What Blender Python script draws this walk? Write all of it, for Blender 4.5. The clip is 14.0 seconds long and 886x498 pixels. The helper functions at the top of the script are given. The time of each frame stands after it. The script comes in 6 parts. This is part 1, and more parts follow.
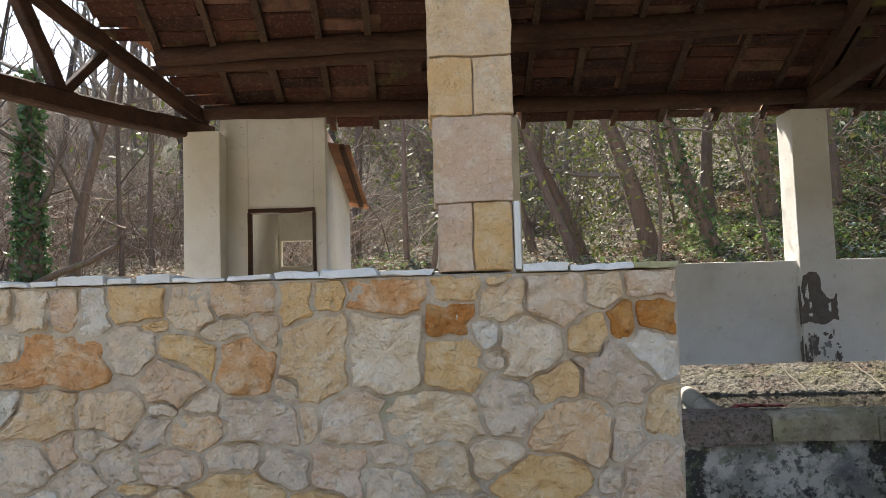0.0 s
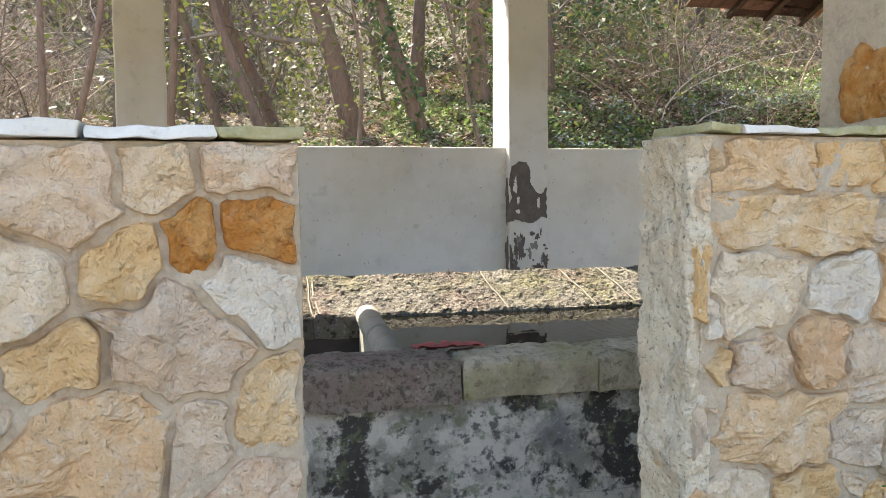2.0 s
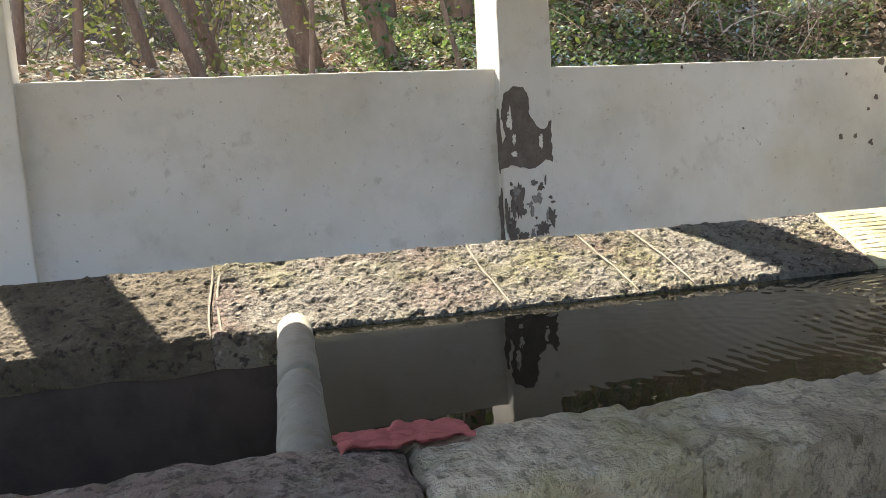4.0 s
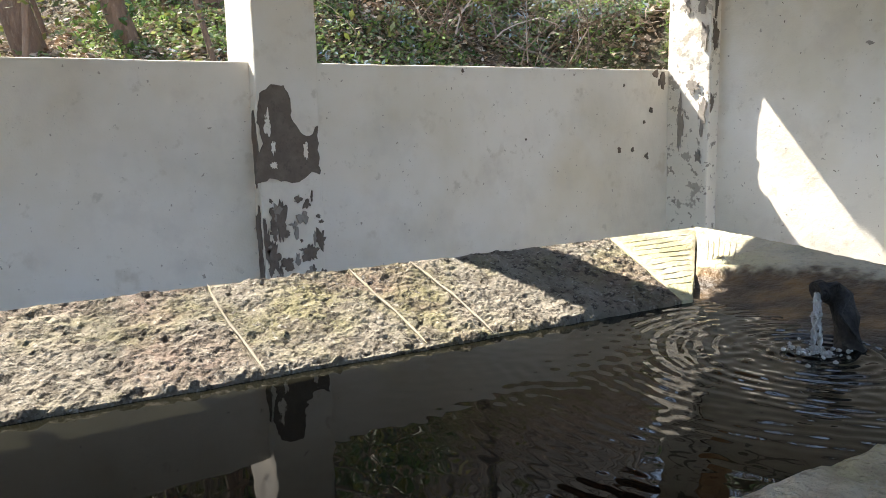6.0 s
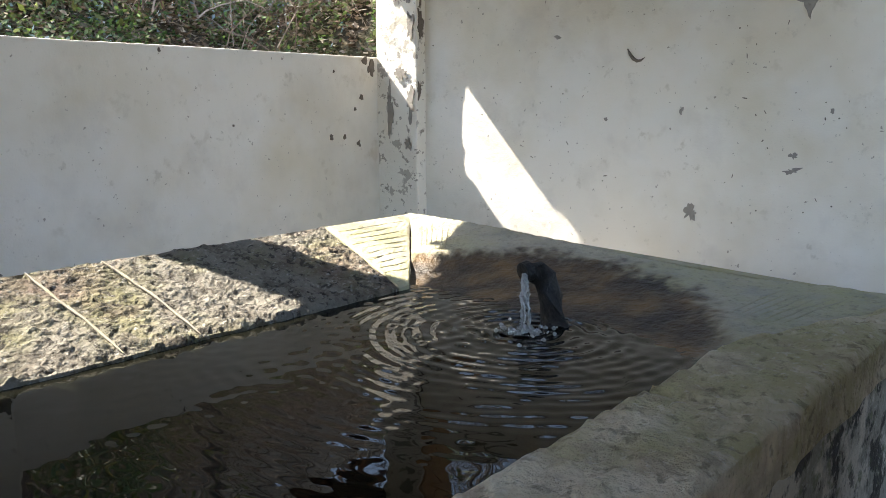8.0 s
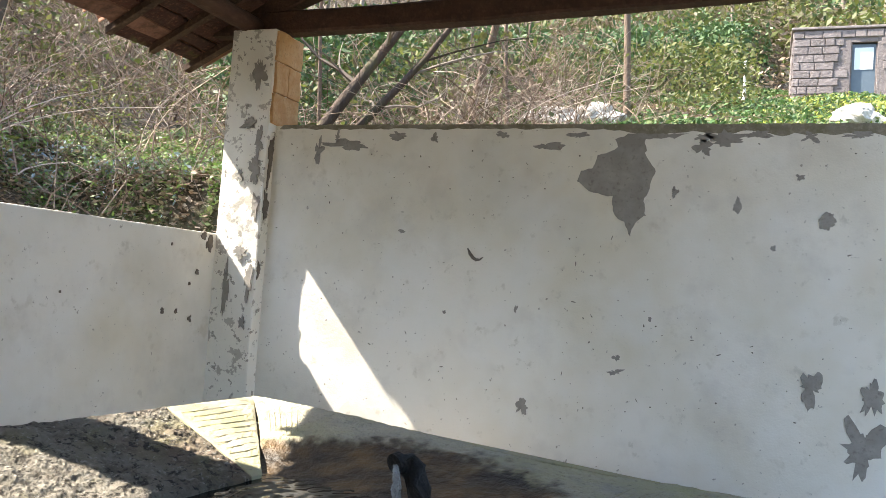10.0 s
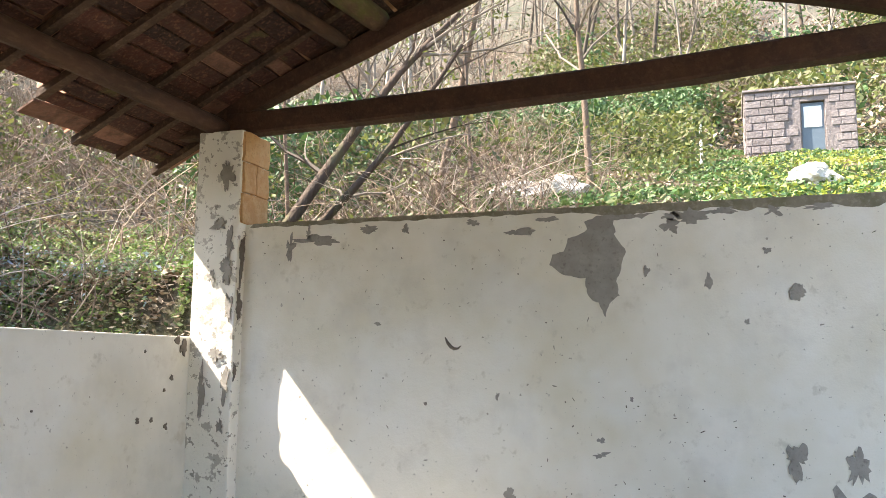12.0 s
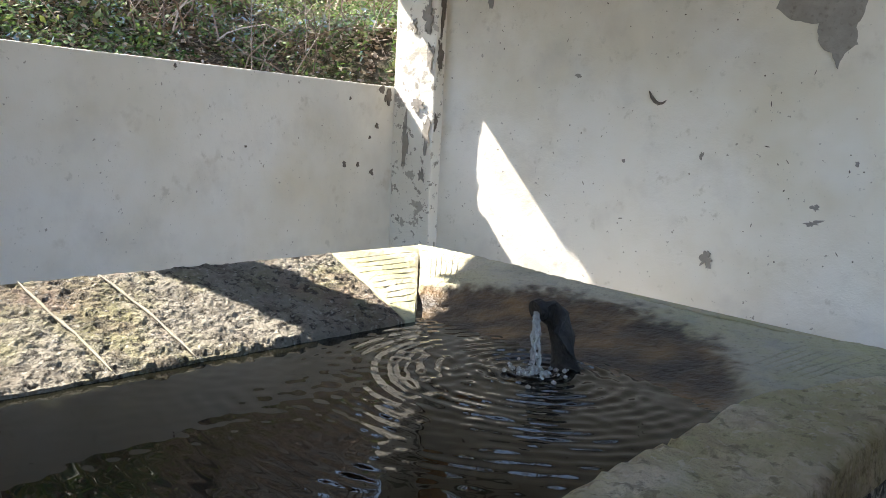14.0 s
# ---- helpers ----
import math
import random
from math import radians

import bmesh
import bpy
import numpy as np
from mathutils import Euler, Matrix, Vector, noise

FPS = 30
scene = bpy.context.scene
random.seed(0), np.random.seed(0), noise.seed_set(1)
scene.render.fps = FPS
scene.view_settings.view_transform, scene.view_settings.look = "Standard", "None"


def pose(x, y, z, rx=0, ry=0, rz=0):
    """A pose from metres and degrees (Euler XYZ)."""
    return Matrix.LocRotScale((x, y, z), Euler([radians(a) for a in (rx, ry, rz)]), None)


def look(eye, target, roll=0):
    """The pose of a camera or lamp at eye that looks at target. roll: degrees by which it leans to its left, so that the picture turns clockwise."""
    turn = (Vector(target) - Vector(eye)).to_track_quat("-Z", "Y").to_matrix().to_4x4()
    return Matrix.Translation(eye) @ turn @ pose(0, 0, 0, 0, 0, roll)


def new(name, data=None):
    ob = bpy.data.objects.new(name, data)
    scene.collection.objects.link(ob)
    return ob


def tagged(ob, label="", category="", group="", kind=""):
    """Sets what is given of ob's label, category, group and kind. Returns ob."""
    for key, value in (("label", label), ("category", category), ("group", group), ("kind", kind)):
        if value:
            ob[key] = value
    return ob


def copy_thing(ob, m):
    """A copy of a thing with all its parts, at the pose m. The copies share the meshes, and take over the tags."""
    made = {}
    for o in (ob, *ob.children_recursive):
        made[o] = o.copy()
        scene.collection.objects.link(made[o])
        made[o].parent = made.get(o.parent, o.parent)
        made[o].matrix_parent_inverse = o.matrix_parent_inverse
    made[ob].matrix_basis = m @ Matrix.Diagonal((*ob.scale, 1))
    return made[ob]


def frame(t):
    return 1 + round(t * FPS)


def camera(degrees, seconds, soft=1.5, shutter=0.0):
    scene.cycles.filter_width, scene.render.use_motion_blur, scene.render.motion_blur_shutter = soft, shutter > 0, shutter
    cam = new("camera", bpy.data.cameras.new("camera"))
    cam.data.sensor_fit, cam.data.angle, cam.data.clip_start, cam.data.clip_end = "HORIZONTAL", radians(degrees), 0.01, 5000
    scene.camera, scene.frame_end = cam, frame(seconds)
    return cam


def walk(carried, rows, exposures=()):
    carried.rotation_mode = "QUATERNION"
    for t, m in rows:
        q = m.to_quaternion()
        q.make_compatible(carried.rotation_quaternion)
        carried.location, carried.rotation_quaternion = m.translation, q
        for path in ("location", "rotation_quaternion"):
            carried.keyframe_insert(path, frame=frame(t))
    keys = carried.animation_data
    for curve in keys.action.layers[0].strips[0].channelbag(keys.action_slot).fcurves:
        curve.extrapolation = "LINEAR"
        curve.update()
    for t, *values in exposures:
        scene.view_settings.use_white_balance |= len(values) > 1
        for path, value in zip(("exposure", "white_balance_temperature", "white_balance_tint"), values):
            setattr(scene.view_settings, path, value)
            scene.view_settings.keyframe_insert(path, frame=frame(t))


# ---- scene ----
cam = camera(55.9, 14.0, 0.75)
PATH = [
    (0, (0.048, 0.618, 1.395), (0.087, 2.613, 1.532), -1.8),
    (0.5, (0.245, 1.083, 1.415), (0.525, 3.063, 1.407), -2.3),
    (1, (0.445, 1.507, 1.417), (0.959, 3.439, 1.364), -1.5),
    (1.5, (0.612, 2.05, 1.48), (1.373, 3.897, 1.389), -1.0),
    (2, (0.906, 2.565, 1.428), (1.581, 4.442, 1.277), -0.5),
    (2.5, (1.067, 3.111, 1.425), (1.780, 4.968, 1.215), 1.7),
    (2.7, (1.148, 3.304, 1.415), (1.887, 5.136, 1.103), 0.5),
    (4.8, (1.972, 4.923, 1.467), (2.674, 6.773, 1.176), -4.2),
    (5, (2.014, 5.007, 1.48), (2.782, 6.826, 1.163), -3.8),
    (5.5, (2.079, 5.182, 1.463), (3.024, 6.916, 1.143), -1.2),
    (6, (2.171, 5.253, 1.47), (3.333, 6.848, 1.147), -1.2),
    (6.5, (2.25, 5.295, 1.445), (3.688, 6.635, 1.078), -1.1),
    (7, (2.259, 5.317, 1.443), (3.805, 6.516, 1.029), -1.4),
    (7.2, (2.261, 5.324, 1.454), (3.823, 6.5, 1.03), -1.3),
    (9.3, (2.425, 5.436, 1.422), (4.19, 6.369, 1.309), 2.9),
    (9.5, (2.401, 5.451, 1.424), (4.184, 6.354, 1.366), 3.9),
    (10, (2.135, 5.652, 1.451), (3.999, 6.371, 1.549), 4.2),
    (10.5, (2.117, 5.664, 1.698), (3.993, 6.277, 2.023), 2.7),
    (11, (2.115, 5.657, 1.773), (3.983, 6.210, 2.224), 0.6),
    (11.5, (2.124, 5.651, 1.726), (3.995, 6.220, 2.146), 0.5),
    (12, (2.100, 5.682, 1.600), (3.971, 6.336, 1.869), 0.6),
    (12.5, (2.271, 5.360, 1.645), (4.058, 6.254, 1.732), 0.3),
    (13, (2.287, 5.376, 1.480), (3.989, 6.424, 1.527), 0.8),
    (13.5, (2.329, 5.401, 1.444), (3.983, 6.520, 1.338), 1.9),
    (14, (2.420, 5.460, 1.402), (4.042, 6.597, 1.132), 2.9),
]
EXPOSURES = [(0, 1.56, 7050, 10), (0.5, 1.83, 7400, 10), (1.0, 2.42, 7700, 10), (1.5, 2.36, 7500, 10), (2.7, 2.36, 7350, 10), (5.0, 2.3, 7200, 11), (7.0, 2.35, 7000, 10), (9.5, 2.32, 6800, 9), (10.5, 2.3, 7300, 11), (11.0, 2.42, 7400, 11), (11.5, 2.56, 7400, 11), (12.5, 2.6, 7150, 11), (14.0, 2.38, 6800, 10)]
walk(cam, [(t, look(eye, target, roll)) for t, eye, target, roll in PATH], EXPOSURES)

# ---- world and sun ----
world = bpy.data.worlds.new("world")
scene.world = world
world.use_nodes = True
wn = world.node_tree.nodes
sky = wn.new("ShaderNodeTexSky")
sky.sky_type = "NISHITA"
sky.sun_disc = False
SUN_DIR = Vector((.305, -1, -1.155)).normalized()
sky.sun_elevation = math.asin(-SUN_DIR.z)
sky.sun_rotation = math.atan2(-SUN_DIR.x, -SUN_DIR.y)
world.node_tree.links.new(sky.outputs[0], wn["Background"].inputs[0])
wn["Background"].inputs[1].default_value = 0.15
sun = new("sun", bpy.data.lights.new("sun", "SUN"))
sun.data.energy = 4.6
sun.data.angle = radians(0.5)
sun.data.color = (1, 0.96, 0.9)
sun.rotation_euler = SUN_DIR.to_track_quat("-Z", "Y").to_euler()

# ---- materials ----
def material(name, base, rough=0.85, layers=(), bumps=(), ramp=(), island=False, metallic=0.0, stretch=(1, 1, 1), spec=0.4, through_leaf=0.0, rough_vary=0.0):
    """Procedural surface. layers: (scale, detail, from, to, colour, amount); bumps: (scale, metres, detail);
    ramp: colours picked by chance for each piece."""
    m = bpy.data.materials.new(name)
    m.use_nodes = True
    nt = m.node_tree
    N, L = nt.nodes, nt.links.new
    bsdf = N["Principled BSDF"]
    geo = N.new("ShaderNodeNewGeometry")
    vec = N.new("ShaderNodeMapping")
    vec.inputs["Scale"].default_value = stretch
    L(geo.outputs["Position"], vec.inputs["Vector"])
    if ramp:
        if island:
            pick = geo.outputs["Random Per Island"]
        else:
            pick = N.new("ShaderNodeObjectInfo").outputs["Random"]
        cr = N.new("ShaderNodeValToRGB")
        while len(cr.color_ramp.elements) < len(ramp):
            cr.color_ramp.elements.new(0.5)
        for k, c in enumerate(ramp):
            cr.color_ramp.elements[k].position = k / max(1, len(ramp) - 1)
            cr.color_ramp.elements[k].color = (*c, 1)
        L(pick, cr.inputs[0])
        col = cr.outputs[0]
    else:
        rgb = N.new("ShaderNodeRGB")
        rgb.outputs[0].default_value = (*base, 1)
        col = rgb.outputs[0]
    for k, (scale, detail, lo, hi, c, amount) in enumerate(layers):
        n = N.new("ShaderNodeTexNoise")
        n.noise_dimensions = "4D"
        n.inputs["W"].default_value = k * 3.7 + len(name)
        n.inputs["Scale"].default_value = scale
        n.inputs["Detail"].default_value = detail
        n.inputs["Roughness"].default_value = 0.62
        L(vec.outputs[0], n.inputs["Vector"])
        r = N.new("ShaderNodeMapRange")
        r.inputs["From Min"].default_value = lo
        r.inputs["From Max"].default_value = hi
        r.inputs["To Max"].default_value = amount
        L(n.outputs["Fac"], r.inputs["Value"])
        mx = N.new("ShaderNodeMix")
        mx.data_type = "RGBA"
        L(r.outputs[0], mx.inputs["Factor"])
        L(col, mx.inputs["A"])
        mx.inputs["B"].default_value = (*c, 1)
        col = mx.outputs["Result"]
    L(col, bsdf.inputs["Base Color"])
    last = None
    for scale, depth, detail in bumps:
        n = N.new("ShaderNodeTexNoise")
        n.inputs["Scale"].default_value = scale
        n.inputs["Detail"].default_value = detail
        n.inputs["Roughness"].default_value = 0.6
        L(vec.outputs[0], n.inputs["Vector"])
        b = N.new("ShaderNodeBump")
        b.inputs["Distance"].default_value = depth
        b.inputs["Strength"].default_value = 1.0
        L(n.outputs["Fac"], b.inputs["Height"])
        if last:
            L(last, b.inputs["Normal"])
        last = b.outputs[0]
    if last:
        L(last, bsdf.inputs["Normal"])
    bsdf.inputs["Roughness"].default_value = rough
    bsdf.inputs["Metallic"].default_value = metallic
    bsdf.inputs["Specular IOR Level"].default_value = spec
    if through_leaf:
        tr = N.new("ShaderNodeBsdfTranslucent")
        L(col, tr.inputs["Color"])
        mixer = N.new("ShaderNodeMixShader")
        mixer.inputs[0].default_value = through_leaf
        L(bsdf.outputs[0], mixer.inputs[1])
        L(tr.outputs[0], mixer.inputs[2])
        L(mixer.outputs[0], N["Material Output"].inputs["Surface"])
    return m


GRIT = ((70, 0.006, 4), (24, 0.03, 6), (7, 0.06, 6))
M_STONE = [
    material("limestone_cream", None, 0.9, ((5, 4, .42, .66, (.74, .48, .25), .55), (8, 4, .5, .7, (.86, .73, .55), .75), (16, 6, .54, .68, (.48, .31, .18), .45), (26, 5, .54, .68, (.88, .74, .56), .5), (60, 5, .58, .70, (.36, .24, .15), .3), (3.2, 3, .58, .72, (.56, .48, .40), .5)), GRIT,
             ((.80, .56, .33), (.84, .64, .43), (.76, .44, .21), (.66, .50, .37), (.86, .70, .50), (.72, .48, .33), (.82, .55, .28), (.62, .45, .31))),
    material("sandstone_orange", None, 0.9, ((11, 4, .42, .62, (.68, .40, .16), .75), (30, 4, .52, .7, (.24, .09, .03), .5), (18, 3, .6, .75, (.6, .45, .3), .5)), GRIT, ((.56, .22, .04), (.50, .19, .05))),
    material("limestone_pale", None, 0.88, ((7, 4, .45, .7, (.66, .54, .40), .6), (40, 4, .58, .72, (.42, .35, .28), .35)), GRIT, ((.82, .70, .55), (.76, .67, .54))),
    material("limestone_ochre", None, 0.9, ((8, 4, .46, .66, (.84, .64, .40), .7), (35, 4, .57, .72, (.4, .22, .1), .3)), GRIT, ((.76, .46, .19), (.79, .51, .25))),
    material("limestone_rust_veined", None, 0.9, ((7, 4, .46, .60, (.82, .62, .40), .7), (30, 4, .54, .7, (.34, .15, .05), .45)), GRIT, ((.68, .32, .12), (.70, .36, .15))),
    material("limestone_grey_pink", None, 0.9, ((7, 4, .45, .66, (.52, .41, .32), .6), (24, 5, .54, .68, (.32, .23, .17), .4), (4, 3, .53, .68, (.78, .58, .40), .65)), GRIT, ((.76, .58, .40), (.80, .62, .43), (.68, .53, .38))),
]
M_MORTAR = material("lime_mortar", (.56, .45, .32), 0.95, ((6, 4, .4, .7, (.46, .36, .26), .7), (28, 4, .5, .66, (.33, .25, .18), .5), (45, 3, .5, .7, (.62, .54, .43), .6), (3, 3, .6, .72, (.25, .26, .14), .4)), ((70, 0.006, 3), (16, 0.01, 3)))
M_JAMB = material("pale_corner_mortar", (.80, .67, .49), 0.95, ((4, 5, .48, .64, (.68, .50, .31), .7), (9, 6, .55, .64, (.52, .42, .29), .6), (5, 5, .62, .70, (.33, .31, .17), .5), (30, 5, .55, .64, (.86, .77, .62), .6), (50, 4, .57, .65, (.20, .16, .11), .65)), ((60, 0.012, 5), (22, 0.03, 5), (9, 0.03, 4)))
M_COPING = material("white_stone_slab", None, 0.8, ((8, 4, .5, .75, (.55, .5, .42), .6), (40, 3, .58, .75, (.4, .38, .33), .5)), ((50, 0.004, 3),), ((.80, .77, .71), (.74, .70, .62), (.83, .81, .77)))
M_MOSSCAP = material("mossy_mortar_cap", (.45, .4, .22), 0.95, ((9, 4, .45, .65, (.25, .24, .08), .7), (30, 3, .5, .7, (.55, .48, .33), .6)), ((50, 0.01, 3),))
M_GRIME = material("mossy_grime", (.24, .215, .165), 0.95, ((7, 5, .45, .65, (.15, .14, .075), .7), (24, 4, .52, .66, (.40, .36, .29), .5)), ((50, 0.006, 4),))
M_PLASTER = material("whitewashed_plaster", (.80, .765, .69), 0.85, ((0.9, 4, .46, .70, (.66, .60, .47), .8), (2.6, 5, .52, .74, (.58, .54, .48), .6), (0.6, 5, .55, .7, (.52, .50, .45), .45), (5, 6, .60, .72, (.50, .44, .34), .5), (1.5, 3, .5, .8, (.80, .79, .76), .8), (26, 2, .68, .73, (.30, .27, .23), .8), (9, 5, .62, .70, (.52, .48, .40), .55), (60, 3, .68, .74, (.3, .27, .23), .6)), ((9, 0.006, 4), (80, 0.0015, 2)))
M_PLASTER_WORN = material("flaking_whitewash", (.80, .77, .70), 0.88, ((7, 5, .565, .585, (.42, .39, .34), .9), (19, 4, .60, .62, (.25, .23, .2), .85), (1.2, 3, .5, .75, (.66, .60, .48), .6)), ((8, 0.012, 5), (60, 0.003, 3)))
M_CEMENT = material("bare_grey_render", (.27, .25, .225), 0.95, ((7, 4, .42, .68, (.38, .35, .31), .7), (30, 4, .55, .7, (.16, .14, .12), .6)), ((60, 0.004, 4), (14, 0.008, 3)))
M_CEMENT_DARK = material("bare_brown_render", (.15, .125, .105), 0.95, ((9, 4, .45, .7, (.22, .19, .165), .7), (35, 4, .55, .7, (.09, .075, .06), .6)), ((60, 0.004, 4), (14, 0.008, 3)))
M_BRICK = material("exposed_orange_brick", None, 0.9, ((12, 4, .45, .7, (.62, .42, .22), .7), (40, 3, .55, .7, (.3, .15, .07), .5)), ((50, 0.005, 3),), ((.52, .28, .12), (.58, .34, .16), (.46, .24, .10)))
M_WOOD = material("old_dark_timber", (.075, .036, .022), 0.85, ((5, 4, .4, .7, (.03, .016, .011), .8), (30, 4, .5, .75, (.13, .075, .046), .6), (2, 3, .58, .75, (.11, .062, .033), .6)), ((40, 0.01, 4),), stretch=(0.35, 1, 1))
M_WOOD_UP = material("weathered_batten", None, 0.85, ((6, 4, .4, .7, (.075, .043, .028), .7), (30, 4, .5, .75, (.22, .14, .09), .5)), ((40, 0.008, 4),), ((.05, .026, .016), (.08, .042, .025), (.03, .017, .011)), island=True)
M_MOSSWOOD = material("mossy_log", (.085, .046, .027), 0.9, ((3.0, 4, .47, .60, (.10, .105, .022), .85), (25, 4, .5, .75, (.2, .13, .08), .5)), ((40, 0.01, 4),), stretch=(0.4, 1, 1))
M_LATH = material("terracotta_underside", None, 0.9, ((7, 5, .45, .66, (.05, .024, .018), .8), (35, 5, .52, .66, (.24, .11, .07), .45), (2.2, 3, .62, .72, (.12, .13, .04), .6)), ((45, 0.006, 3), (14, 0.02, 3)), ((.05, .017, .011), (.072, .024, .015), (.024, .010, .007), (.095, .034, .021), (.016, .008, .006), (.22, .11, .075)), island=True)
M_TILE = material("clay_roof_tile", None, 0.9, ((6, 4, .45, .7, (.25, .16, .11), .7), (20, 4, .55, .7, (.3, .29, .2), .6)), ((45, 0.004, 3),), ((.42, .19, .10), (.36, .17, .10), (.48, .26, .16), (.30, .17, .12)))
M_TILE_I = material("clay_roof_tile_cover", None, 0.9, ((6, 4, .45, .7, (.25, .16, .11), .7), (20, 4, .55, .7, (.3, .29, .2), .6)), ((45, 0.004, 3),), ((.42, .19, .10), (.36, .17, .10), (.48, .26, .16), (.30, .17, .12)), island=True)
M_RIM = material("pitted_basin_stone", (.33, .30, .245), 0.95, ((2.2, 5, .46, .62, (.27, .25, .12), .8), (1.3, 4, .50, .60, (.27, .19, .155), .8), (9, 6, .50, .62, (.15, .125, .095), .7), (26, 6, .53, .60, (.05, .042, .034), .85), (40, 4, .57, .66, (.58, .55, .49), .6)), ((70, 0.03, 4), (38, 0.07, 5), (15, 0.14, 5)))
M_POINTING = material("pale_basin_pointing", (.25, .225, .18), 0.95, ((9, 5, .5, .64, (.36, .33, .20), .6), (40, 4, .55, .66, (.2, .17, .13), .5)), ((60, 0.006, 4),))
M_RIM_DARK = material("damp_brown_basin_stone", (.20, .165, .115), 0.95, ((2.2, 5, .46, .62, (.13, .105, .06), .75), (9, 6, .50, .62, (.09, .07, .05), .7), (26, 6, .55, .62, (.04, .033, .026), .8), (40, 4, .58, .68, (.36, .31, .25), .5)), ((70, 0.02, 4), (38, 0.05, 5), (15, 0.10, 5)))
M_RIM_FRONT = material("pinkish_basin_kerb", (.44, .35, .28), 0.92, ((2.0, 5, .44, .6, (.33, .22, .18), .7), (9, 5, .5, .62, (.26, .24, .16), .6), (36, 5, .5, .6, (.12, .095, .08), .75), (26, 4, .56, .66, (.58, .51, .43), .6)), ((55, 0.025, 5), (16, 0.04, 5)))
M_RIM_GREY = material("greenish_brown_kerb", (.74, .64, .47), 0.92, ((2.4, 5, .46, .60, (.42, .38, .17), .75), (7, 5, .50, .62, (.42, .33, .23), .6), (22, 5, .55, .63, (.20, .16, .10), .6), (28, 4, .57, .68, (.76, .69, .57), .5)), ((45, 0.02, 5), (12, 0.05, 5)))
M_RIM_WET = material("mossy_basin_concrete", (.40, .36, .26), 0.8, ((2.5, 4, .42, .66, (.38, .36, .13), .6), (6, 5, .5, .7, (.28, .27, .24), .7), (35, 4, .55, .7, (.13, .12, .10), .5)), ((60, 0.006, 4), (10, 0.008, 3)))
M_END_RIM = material("mossy_rim_with_wet_algae", (.44, .40, .30), 0.8, ((2.5, 4, .42, .66, (.40, .38, .15), .6), (6, 5, .5, .7, (.28, .27, .24), .7), (35, 4, .55, .7, (.13, .12, .10), .5)), ((60, 0.006, 4), (22, 0.02, 4), (10, 0.02, 3)))


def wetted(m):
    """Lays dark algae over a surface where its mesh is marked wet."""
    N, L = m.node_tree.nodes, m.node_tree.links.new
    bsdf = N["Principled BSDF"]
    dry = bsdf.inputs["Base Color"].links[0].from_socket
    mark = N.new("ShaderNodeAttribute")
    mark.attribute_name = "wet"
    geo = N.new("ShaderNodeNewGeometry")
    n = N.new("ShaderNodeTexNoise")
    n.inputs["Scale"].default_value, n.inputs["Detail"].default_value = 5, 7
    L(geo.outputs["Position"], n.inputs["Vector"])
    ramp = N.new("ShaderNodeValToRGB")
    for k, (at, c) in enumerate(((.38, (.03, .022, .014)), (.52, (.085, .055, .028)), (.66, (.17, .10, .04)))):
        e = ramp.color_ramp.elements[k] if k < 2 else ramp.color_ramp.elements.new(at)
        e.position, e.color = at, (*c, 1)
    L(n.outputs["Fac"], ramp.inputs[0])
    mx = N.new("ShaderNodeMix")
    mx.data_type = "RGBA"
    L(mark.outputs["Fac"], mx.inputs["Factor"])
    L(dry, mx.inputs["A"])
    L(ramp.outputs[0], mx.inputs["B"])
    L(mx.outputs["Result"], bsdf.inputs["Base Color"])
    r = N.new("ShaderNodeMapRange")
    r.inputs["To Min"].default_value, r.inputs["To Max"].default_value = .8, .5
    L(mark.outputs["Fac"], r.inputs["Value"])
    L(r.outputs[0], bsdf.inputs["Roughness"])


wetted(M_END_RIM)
M_FRONT = material("algae_stained_render", (.72, .67, .58), 0.92, ((3.6, 6, .48, .56, (.28, .26, .21), .8), (4.5, 7, .52, .56, (.05, .045, .038), .94), (12, 6, .54, .62, (.20, .22, .12), .75), (2.5, 4, .60, .68, (.17, .18, .20), .5), (16, 6, .56, .62, (.08, .07, .055), .8), (38, 5, .57, .66, (.72, .69, .62), .5)), ((25, 0.02, 5), (70, 0.006, 4)))
M_BAR = material("smooth_concrete_bar", (.33, .31, .26), 0.75, ((5, 5, .48, .66, (.23, .21, .13), .7), (15, 4, .58, .7, (.5, .49, .45), .5), (40, 4, .55, .7, (.12, .11, .09), .4)), ((40, 0.004, 4),))
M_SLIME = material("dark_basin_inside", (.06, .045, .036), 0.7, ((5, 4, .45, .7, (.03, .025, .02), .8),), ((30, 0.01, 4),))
M_FLOOR = material("concrete_floor", (.30, .28, .24), 0.9, ((3, 4, .45, .7, (.22, .21, .17), .7), (30, 4, .5, .7, (.4, .38, .33), .5)), ((50, 0.004, 4),))
M_IRON = material("black_spout_iron", (.015, .014, .013), 0.6, ((25, 4, .5, .65, (.05, .042, .035), .6),), ((60, 0.01, 4), (22, 0.02, 4)))
M_CLOTH = material("red_cloth", (.55, .16, .14), 0.8, ((20, 4, .5, .7, (.40, .10, .09), .6),), ((60, 0.004, 3),))
M_GROUND = material("leaf_litter_soil", (.09, .066, .045), 0.95, ((0.9, 4, .45, .62, (.07, .10, .03), .7), (6, 5, .45, .65, (.08, .06, .042), .8), (22, 4, .52, .68, (.18, .135, .09), .6)), ((12, 0.06, 5), (50, 0.02, 3)))
